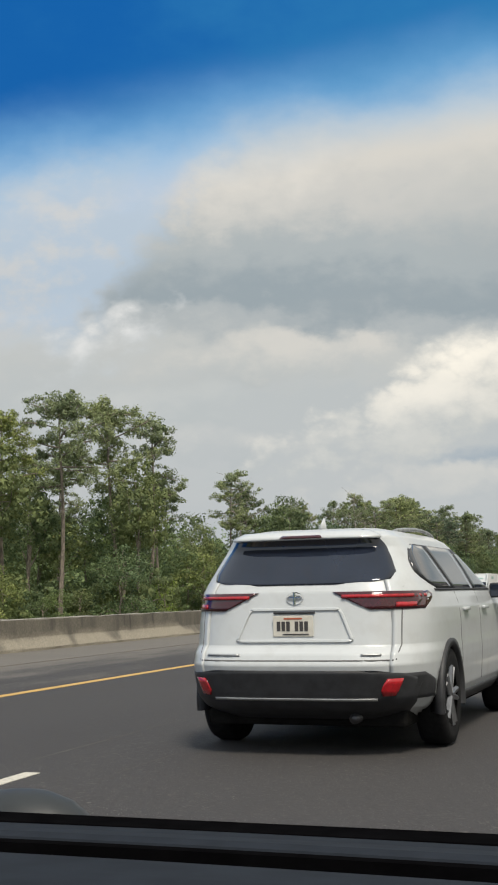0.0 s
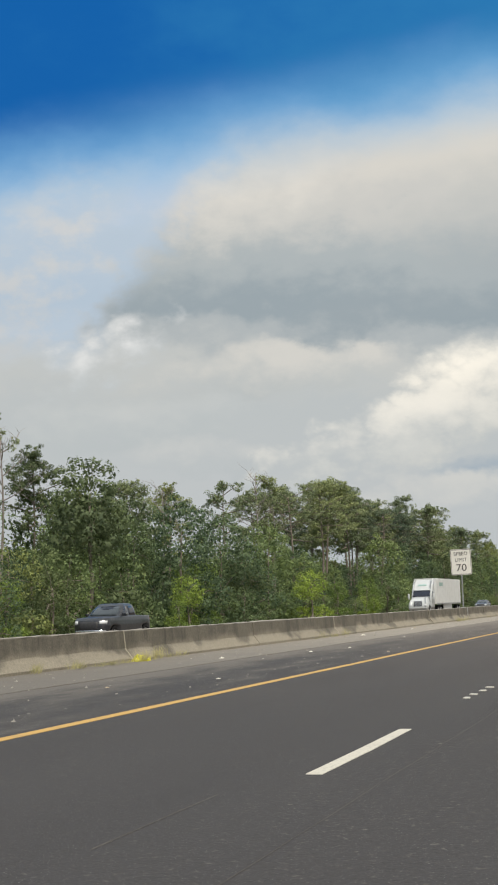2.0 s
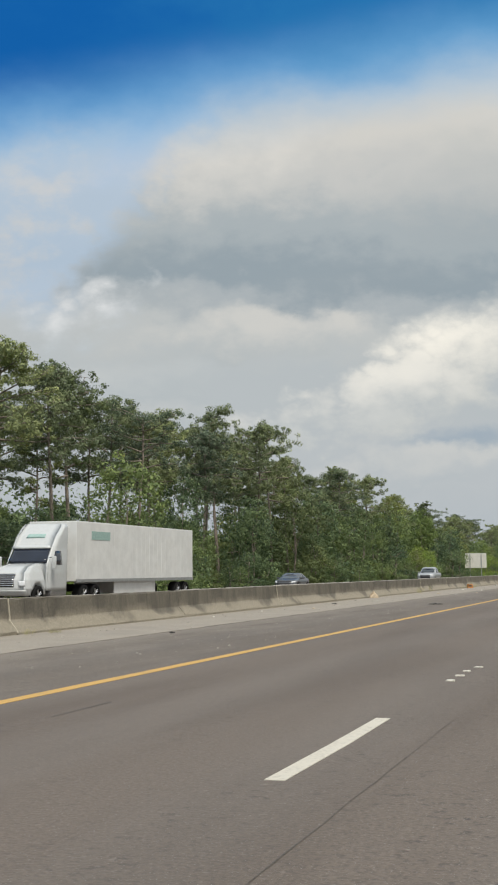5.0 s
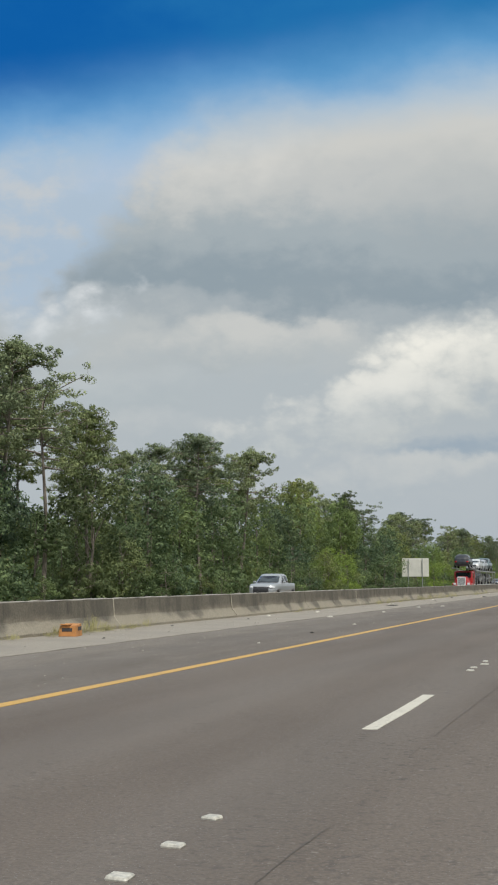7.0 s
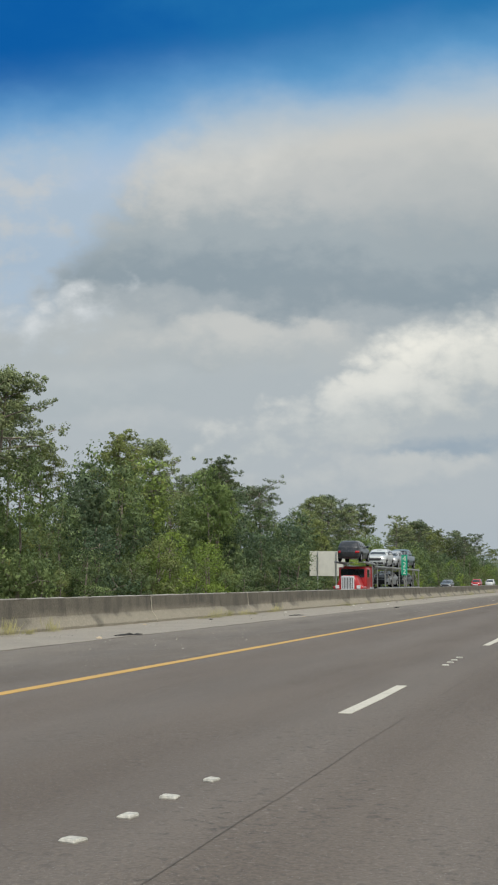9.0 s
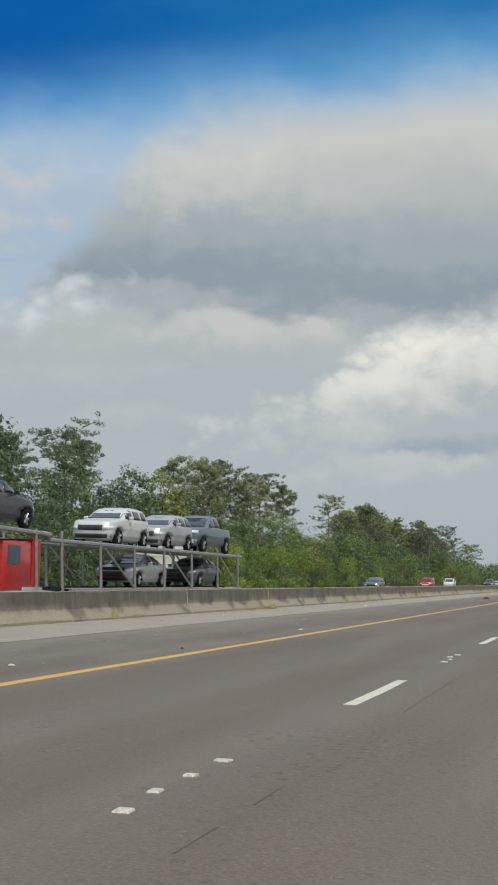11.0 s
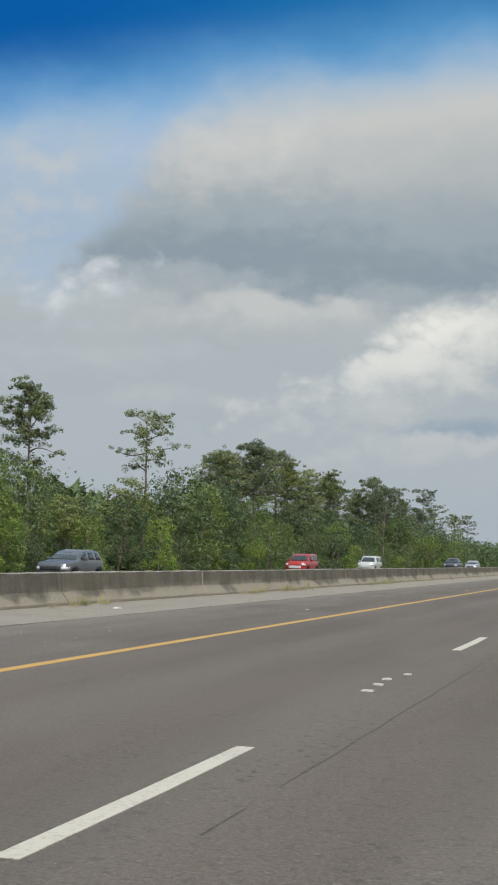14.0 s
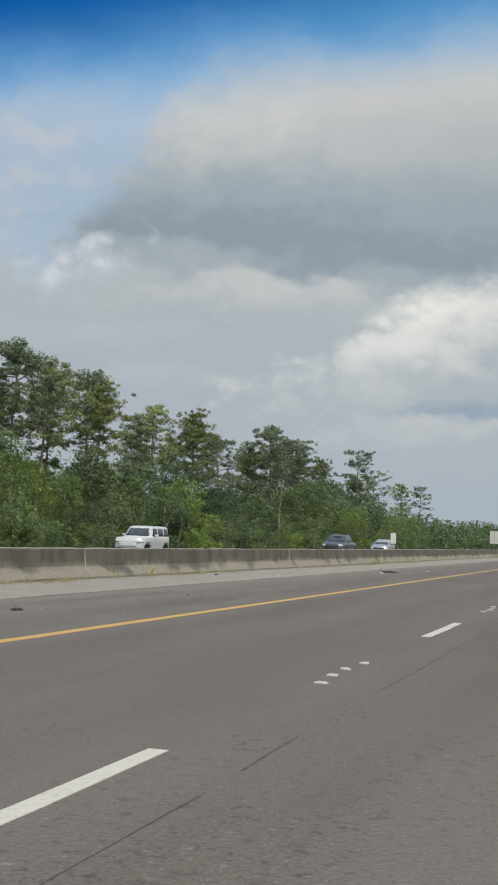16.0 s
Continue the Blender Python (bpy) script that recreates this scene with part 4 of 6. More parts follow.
# ---------------------------------------------------------------- vehicles
class Shell:
    """A car body as a stack of rounded plans: rows of (height, tail, nose, half width). The tail is at y = 0."""

    def __init__(self, rows, wheels, wheel_r, square=(6.0, 8.0)):
        self.rows, self.wheels, self.wr, self.n = np.array(rows, float), wheels, wheel_r, square

    def at(self, z):
        return [float(np.interp(z, self.rows[:, 0], self.rows[:, k])) for k in (1, 2, 3)]

    def tail(self, x, z, sgn=-1):
        a, b, w = self.at(z)
        k = max(0.0, 1 - min(1.0, abs(x) / w) ** self.n[0]) ** (1 / self.n[1])
        return (a + b) / 2 + sgn * (b - a) / 2 * k

    def side(self, y, z):
        a, b, w = self.at(z)
        t = min(1.0, abs(y - (a + b) / 2) / ((b - a) / 2))
        return w * max(0.0, 1 - t ** self.n[1]) ** (1 / self.n[0])

    def body(self, loop=72, levels=26, arch=1.13):
        zs = sorted(set(np.round(np.linspace(self.rows[0, 0], self.rows[-1, 0], levels), 3)) | set(self.rows[:, 0]))
        vs, fs = [], []
        for z in zs:
            a, b, w = self.at(z)
            for k in range(loop):
                t = 2 * math.pi * (k + 0.5) / loop
                c, s = math.cos(t), math.sin(t)
                # even spacing along the flanks, tight round the corners
                y = (a + b) / 2 + (b - a) / 2 * math.copysign(abs(s) ** 0.85, s)
                q = min(1.0, abs(y - (a + b) / 2) / ((b - a) / 2))
                x = math.copysign(w * max(0.0, 1 - q ** self.n[1]) ** (1 / self.n[0]), c)
                if abs(c) < 0.30:
                    x = w * c / 0.30 * 0.985
                    x = max(-w * 0.985, min(w * 0.985, x))
                    y = self.tail(x, z, math.copysign(1, s))
                for wy in self.wheels:
                    if abs(x) > w * 0.75 and (y - wy) ** 2 + (z - self.wr) ** 2 < (self.wr * arch) ** 2:
                        x *= 0.70
                vs.append((x, y, z))
        m = len(zs)
        for j in range(m - 1):
            for k in range(loop):
                fs.append((j * loop + k, j * loop + (k + 1) % loop, (j + 1) * loop + (k + 1) % loop, (j + 1) * loop + k))
        fs.append(tuple(range(loop))[::-1])
        fs.append(tuple((m - 1) * loop + k for k in range(loop)))
        return vs, fs

    def panel(self, where, zs, lo, hi, proud=0.006, nz=6, nx=12, thick=0.02):
        """A skin over the tail, nose or a flank: lo and hi give its limits (x or y) at the heights zs."""
        vs, fs = [], []
        for lay in (proud, proud - thick):
            for j in range(nz + 1):
                z = zs[0] + (zs[-1] - zs[0]) * j / nz
                a, b = np.interp(z, zs, lo), np.interp(z, zs, hi)
                for i in range(nx + 1):
                    u = a + (b - a) * i / nx
                    if where == "tail":
                        vs.append((u, self.tail(u, z) - lay, z))
                    elif where == "nose":
                        vs.append((u, self.tail(u, z, 1) + lay, z))
                    elif where == "right":
                        vs.append((self.side(u, z) + lay, u, z))
                    else:
                        vs.append((-self.side(u, z) - lay, u, z))
        n = nx + 1
        tot = n * (nz + 1)
        for j in range(nz):
            for i in range(nx):
                q = (j * n + i, j * n + i + 1, (j + 1) * n + i + 1, (j + 1) * n + i)
                fs += [q, tuple(tot + v for v in reversed(q))]
        rim = [i for i in range(n)] + [j * n + nx for j in range(1, nz + 1)] + [nz * n + i for i in range(nx - 1, -1, -1)] + [j * n for j in range(nz - 1, 0, -1)]
        for p, q in zip(rim, rim[1:] + rim[:1]):
            fs.append((p, tot + p, tot + q, q))
        return vs, fs


def skin(name, vf, mat, parent, label="", smooth=True):
    bm = bmesh.new()
    bv = [bm.verts.new(v) for v in vf[0]]
    for f in vf[1]:
        try:
            bm.faces.new([bv[i] for i in f])
        except ValueError:
            pass
    return part(name, bm, mat, parent, label, smooth)


def lathe(prof, sides, axis_x=True):
    """A ring of (offset along the axle, radius) points turned about the x axis."""
    vs, fs = [], []
    n = len(prof)
    for k in range(sides):
        t = 2 * math.pi * k / sides
        for o, r in prof:
            vs.append((o, r * math.cos(t), r * math.sin(t)))
    for k in range(sides):
        for j in range(n - 1):
            a, b = k * n + j, ((k + 1) % sides) * n + j
            fs.append((a, b, b + 1, a + 1))
    return vs, fs


def wheel(parent, x, y, r, width, rim_mat, sides=28, spokes=5):
    out = 1 if x > 0 else -1
    h = width / 2
    ty = skin("wheel", lathe([(-h * 0.9, r * 0.62), (-h, r * 0.80), (-h * 0.92, r * 0.95), (-h * 0.6, r), (h * 0.6, r), (h * 0.92, r * 0.95), (h, r * 0.80), (h * 0.9, r * 0.62)], sides), M["rubber"], parent, "black tyre on alloy wheel")
    ty.matrix_basis = pose(x, y, r)
    bm = bmesh.new()
    vs, fs = lathe([(h * 0.2, 0.02), (h * 0.2, r * 0.60), (h * 0.88, r * 0.64), (h * 0.88, r * 0.60)], sides)
    bv = [bm.verts.new((v[0] * out, v[1], v[2])) for v in vs]
    for f in fs:
        bm.faces.new([bv[i] for i in f])
    part("rim_barrel", bm, M["under"], ty)
    bm = bmesh.new()
    for k in range(spokes * 2):
        t = 2 * math.pi * (k // 2) / spokes + (0.16 if k % 2 else -0.16)
        rod(bm, (out * h * 0.72, 0.05 * r * math.cos(t), 0.05 * r * math.sin(t)), (out * h * 0.84, r * 0.62 * math.cos(t), r * 0.62 * math.sin(t)), 0.030, 0.022, 5)
    rod(bm, (out * h * 0.3, 0, 0), (out * h * 0.86, 0, 0), r * 0.17, r * 0.14, 12)
    part("rim", bm, rim_mat, ty, "alloy rim with split spokes")
    return ty


def mirror(parent, x, y, z, mat):
    s = 1 if x > 0 else -1
    m = part("door_mirror", box(x - 0.10, x + 0.10, y - 0.06, y + 0.07, z - 0.065, z + 0.075, 0.03), mat, parent, "", True)
    part("mirror_glass", box(x - 0.085, x + 0.085, y - 0.068, y - 0.058, z - 0.05, z + 0.06), M["glass_dark"], m)
    bm = bmesh.new()
    rod(bm, (x - s * 0.16, y + 0.05, z - 0.07), (x - s * 0.05, y + 0.02, z - 0.03), 0.025, 0.02, 6)
    part("mirror_arm", bm, M["black_plastic"], m)
    return m


def arch_strip(x, y, z, r0, r1, out, n=26):
    """A flat moulding round a wheel opening."""
    vs, fs = [], []
    for k in range(n + 1):
        a = radians(-14 + 208 * k / n)
        for r, o in ((r0, -0.10), (r0, 0.014), (r1, 0.014), (r1, -0.02)):
            vs.append((x + out * o, y + r * math.cos(a), z + r * math.sin(a)))
        if k:
            b = 4 * k
            fs += [(b - 4 + j, b - 4 + (j + 1) % 4, b + (j + 1) % 4, b + j) for j in range(4)]
    return vs, fs


def white_suv():
    """The white seven-seat SUV seen from behind."""
    t = thing("suv", "white SUV with tinted rear window driving in the middle lane", "car", "", pose(1.525, 4.05, 0, 0, 0, -1.1))
    sh = Shell([(0.26, 0.34, 4.70, 0.86), (0.34, 0.16, 4.84, 0.93), (0.42, 0.07, 4.90, 0.965), (0.58, 0.02, 4.94, 0.98), (0.66, 0.0, 4.95, 0.985), (0.74, 0.035, 4.95, 0.985), (0.80, 0.10, 4.95, 0.98), (0.95, 0.13, 4.93, 0.98), (1.06, 0.15, 4.82, 0.97), (1.13, 0.165, 4.55, 0.95), (1.19, 0.18, 3.80, 0.925), (1.26, 0.22, 3.60, 0.89), (1.40, 0.33, 3.22, 0.82), (1.52, 0.42, 2.92, 0.755), (1.60, 0.41, 2.70, 0.70), (1.645, 0.48, 2.48, 0.63), (1.675, 0.70, 2.20, 0.48), (1.685, 1.05, 1.90, 0.28)], (1.06, 3.91), 0.375, (4.0, 7.5))
    skin("body", sh.body(168, 56, 1.05), M["white_paint"], t, "glossy white bodywork", True)
    hatch = skin("rear_window", sh.panel("tail", [1.240, 1.252, 1.275, 1.33, 1.44, 1.54, 1.60], [-0.30, -0.56, -0.69, -0.715, -0.665, -0.61, -0.56], [0.30, 0.56, 0.69, 0.715, 0.665, 0.61, 0.56], 0.006, 20, 28), M["glass_dark"], t, "dark tinted rear window")
    skin("spoiler", sh.panel("tail", [1.582, 1.605, 1.645], [-0.575, -0.59, -0.50], [0.575, 0.59, 0.50], 0.075, 4, 24, 0.10), M["white_paint"], t, "white roof spoiler")
    skin("brake_light", sh.panel("tail", [1.592, 1.615], [-0.17, -0.15], [0.17, 0.15], 0.082, 2, 8, 0.02), M["deep_lens"], t, "dark high brake light")
    bm = bmesh.new()
    rod(bm, (0.06, hatch.location.y + 0.42, 1.285), (-0.36, 0.26, 1.275), 0.012, 0.010, 6)
    wip = part("rear_wiper", bm, M["black_plastic"], t)
    for s in (1, -1):
        lo, hi = ((0.30, 0.93) if s > 0 else (-0.93, -0.30))
        zz = [1.055, 1.10, 1.15, 1.185]
        inn = [0.56, 0.46, 0.36, 0.29]
        outr = [0.90, 0.915, 0.92, 0.90]
        lov, hiv = (inn, outr) if s > 0 else ([-v for v in outr], [-v for v in inn])
        lamp_ob = skin("taillight", sh.panel("tail", zz, lov, hiv, 0.012, 5, 18, 0.03), M["deep_lens"], t, "smoked red wrap-round taillight")
        a2, b2 = ([0.36, 0.36], [0.90, 0.90])
        if s < 0:
            a2, b2 = [-v for v in b2], [-v for v in a2]
        skin("light_bar", sh.panel("tail", [1.140, 1.164], a2, b2, 0.020, 2, 14, 0.015), M["red_lens"], lamp_ob, "bright red light strip")
        a3, b3 = ([0.74, 0.74], [0.86, 0.86])
        if s < 0:
            a3, b3 = [-v for v in b3], [-v for v in a3]
        skin("reverse_lens", sh.panel("tail", [1.07, 1.105], a3, b3, 0.019, 2, 6, 0.015), M["red_lens"], lamp_ob)
        # the lamp's flank, wrapped round the corner
        side_name = "right" if s > 0 else "left"
        skin("flank_lens", sh.panel(side_name, [1.07, 1.12, 1.165], [0.24, 0.24, 0.26], [0.42, 0.50, 0.47], 0.008, 4, 8, 0.02), M["deep_lens"], lamp_ob)
        a4, b4 = ([0.66, 0.65, 0.70], [0.74, 0.77, 0.80])
        if s < 0:
            a4, b4 = [-v for v in b4], [-v for v in a4]
        skin("reflector", sh.panel("tail", [0.44, 0.49, 0.565], a4, b4, 0.030, 3, 6, 0.015), M["red_lens"], t, "red bumper reflector")
    skin("rear_bumper", sh.panel("tail", [0.255, 0.38, 0.55, 0.605, 0.625], [-0.72, -0.84, -0.90, -0.80, -0.60], [0.72, 0.84, 0.90, 0.80, 0.60], 0.022, 14, 40, 0.05), M["black_plastic"], t, "matt black lower bumper")
    skin("bumper_trim", sh.panel("tail", [0.405, 0.425], [-0.62, -0.62], [0.62, 0.62], 0.030, 1, 16, 0.02), M["steel"], t, "dull silver bumper strip")
    # tailgate gap, plate recess and fittings
    for z0, z1, a, b in ((0.690, 0.700, -0.74, 0.74),):
        skin("tailgate_gap", sh.panel("tail", [z0, z1], [a, a], [b, b], 0.0008, 1, 20, 0.003), M["seam"], t)
    for s in (1, -1):
        xs = [0.755 * s, 0.775 * s, 0.775 * s]
        skin("tailgate_gap", sh.panel("tail", [0.695, 0.80, 1.22], [x - 0.004 for x in xs], [x + 0.004 for x in xs], 0.0008, 10, 1, 0.003), M["seam"], t)
    # the plate's moulded hollow: a soft raised lip round a shallow trapezium
    for zz, lo, hi in (([1.052, 1.062, 1.072], [-0.33, -0.35, -0.33], [0.33, 0.35, 0.33]), ([0.822, 0.832, 0.842], [-0.42, -0.445, -0.44], [0.42, 0.445, 0.44])):
        skin("plate_recess_lip", sh.panel("tail", zz, lo, hi, 0.011, 4, 24, 0.02), M["white_paint"], t, "moulded white lip of the number plate recess")
    for s in (1, -1):
        a, b = [0.432, 0.415, 0.350, 0.325], [0.452, 0.437, 0.372, 0.350]
        lo, hi = (a, b) if s > 0 else ([-v for v in b], [-v for v in a])
        skin("plate_recess_lip", sh.panel("tail", [0.835, 0.88, 1.03, 1.062], lo, hi, 0.010, 10, 3, 0.02), M["white_paint"], t)
    bm = bmesh.new()
    yb = sh.tail(0, 1.05) - 0.035
    slab(bm, -0.16, 0.16, yb + 0.012, yb + 0.05, 1.030, 1.045, 0.006)
    part("tailgate_handle", bm, M["black_plastic"], t, "dark tailgate grip", True)
    yb = sh.tail(0, 0.93) - 0.022
    pl = part("number_plate", box(-0.155, 0.155, yb, yb + 0.01, 0.865, 1.018, 0.004), M["plate"], t, "pale number plate with dark bars")
    for i, x in enumerate((-0.125, -0.088, -0.051, 0.014, 0.051, 0.088)):
        part("plate_mark", box(x, x + 0.027, yb - 0.003, yb + 0.002, 0.905, 0.975), M["ink"], pl)
    part("plate_band", box(-0.07, 0.07, yb - 0.003, yb + 0.002, 0.990, 1.002), M["ink_red"], pl)
    part("plate_foot", box(-0.08, 0.12, yb - 0.003, yb + 0.002, 0.877, 0.886), M["ink"], pl)
    bm = bmesh.new()
    got = bmesh.ops.create_cone(bm, cap_ends=False, segments=20, radius1=0.068, radius2=0.060, depth=0.012)
    bmesh.ops.transform(bm, verts=bm.verts, matrix=pose(0, sh.tail(0, 1.14) - 0.012, 1.14, 90) @ Matrix.Diagonal((1, 0.72, 1, 1)))
    rod(bm, (-0.045, sh.tail(0, 1.14) - 0.014, 1.15), (0.045, sh.tail(0, 1.14) - 0.014, 1.15), 0.008, 0.008, 6)
    rod(bm, (0, sh.tail(0, 1.14) - 0.014, 1.095), (0, sh.tail(0, 1.14) - 0.014, 1.185), 0.010, 0.010, 6)
    part("badge", bm, M["chrome"], t, "oval chrome badge")
    for x0, x1 in ((-0.68, -0.40), (0.52, 0.66)):
        skin("nameplate", sh.panel("tail", [0.728, 0.742], [x0, x0], [x1, x1], 0.008, 1, 8, 0.01), M["steel"], t, "small silver model lettering bar")
    # flanks
    for s, nm in ((1, "right"), (-1, "left")):
        skin("window_surround", sh.panel(nm, [1.197, 1.25, 1.31, 1.40, 1.50, 1.545], [0.90, 0.685, 0.575, 0.585, 0.695, 0.82], [3.40, 3.32, 3.20, 3.02, 2.78, 2.60], 0.002, 8, 24), M["black_plastic"], t, "black window surround and pillars")
        skin("quarter_window", sh.panel(nm, [1.215, 1.25, 1.31, 1.40, 1.50, 1.535], [0.91, 0.71, 0.60, 0.61, 0.72, 0.85], [1.42, 1.39, 1.34, 1.26, 1.18, 1.14], 0.006, 6, 8), M["glass_side_sky"], t, "tinted quarter window with the sky's reflection in its colour")
        skin("side_window", sh.panel(nm, [1.195, 1.35, 1.50, 1.54], [1.50, 1.38, 1.26, 1.23], [2.36, 2.34, 2.26, 2.22], 0.006, 6, 8), M["glass_side_sky"], t, "tinted side window with the sky's reflection in its colour")
        skin("side_window", sh.panel(nm, [1.20, 1.35, 1.50], [2.44, 2.42, 2.34], [3.36, 3.10, 2.74], 0.006, 6, 8), M["glass_clear"], t)
        skin("window_trim", sh.panel(nm, [1.185, 1.20], [0.80, 0.80], [3.45, 3.40], 0.010, 1, 20, 0.02), M["black_plastic"], t)
        skin("flank_cladding", sh.panel(nm, [0.41, 0.46, 0.54, 0.60], [0.16, 0.12, 0.10, 0.14], [0.60, 0.60, 0.58, 0.40], 0.008, 6, 10, 0.012), M["black_plastic"], t, "black plastic lower cladding")
        skin("sill", sh.panel(nm, [0.27, 0.37], [1.52, 1.50], [3.44, 3.44], 0.012, 2, 12, 0.03), M["black_plastic"], t, "black plastic sill")
        for y in (1.48, 2.40, 3.42):
            skin("door_gap", sh.panel(nm, [0.42, 1.18], [y, y], [y + 0.010, y + 0.010], 0.002, 10, 1, 0.012), M["seam"], t)
        for y in (1.62, 2.52):
            bm = bmesh.new()
            x = sh.side(y, 1.03) * s
            slab(bm, min(x, x + s * 0.035), max(x, x + s * 0.035), y, y + 0.20, 1.015, 1.045, 0.010)
            part("door_handle", bm, M["white_paint"], t, "", True)
        for wy in (1.06, 3.91):
            skin("wheel_arch", arch_strip(s * sh.side(wy, 0.6), wy, 0.375, 0.388, 0.440, s), M["black_plastic"], t, "black plastic wheel arch")
            wheel(t, s * 0.86, wy, 0.375, 0.235, M["worn_alloy"])
        mirror(t, s * 1.04, 3.22, 1.17, M["black_plastic"])
        bm = bmesh.new()
        pts = [(s * (0.56 + 0.05 * math.sin(math.pi * k / 10)), 0.85 + 0.17 * k, 1.625 + 0.062 * math.sin(math.pi * k / 10) ** 0.5) for k in range(11)]
        for a, b in zip(pts, pts[1:]):
            rod(bm, a, b, 0.016, 0.016, 8)
        part("roof_rail", bm, M["steel"], t, "silver roof rail", True)
    skin("windscreen", sh.panel("nose", [1.22, 1.55], [-0.78, -0.66], [0.78, 0.66], 0.006, 5, 14), M["glass_clear"], t)
    for s in (1, -1):
        lo, hi = ([0.55, 0.60], [0.90, 0.90]) if s > 0 else ([-0.90, -0.90], [-0.55, -0.60])
        skin("headlight", sh.panel("nose", [0.86, 0.98], lo, hi, 0.010, 3, 8), M["pale_lens"], t)
    skin("grille", sh.panel("nose", [0.45, 0.80], [-0.62, -0.55], [0.62, 0.55], 0.012, 4, 10), M["black_plastic"], t)
    bm = bmesh.new()
    slab(bm, -0.78, 0.78, 0.35, 4.6, 0.20, 0.32, 0.03)
    slab(bm, -0.55, 0.55, 0.55, 0.75, 0.20, 0.34, 0.03)
    rod(bm, (-0.75, 1.06, 0.34), (0.75, 1.06, 0.34), 0.05, 0.05, 8)
    part("underbody", bm, M["under"], t, "dark grimy underbody and axle")
    bm = bmesh.new()
    rod(bm, (0.42, 0.20, 0.27), (0.42, 0.70, 0.28), 0.038, 0.038, 12)
    part("exhaust", bm, M["dark_alloy"], t, "dark steel exhaust tip", True)
    bm = bmesh.new()
    bmesh.ops.create_cone(bm, cap_ends=True, segments=8, radius1=0.06, radius2=0.012, depth=0.11)
    bmesh.ops.transform(bm, verts=bm.verts, matrix=pose(0, 0.95, 1.72, -20) @ Matrix.Diagonal((0.5, 1.5, 1, 1)))
    part("roof_antenna", bm, M["white_paint"], t, "white shark-fin antenna", True)
    return t


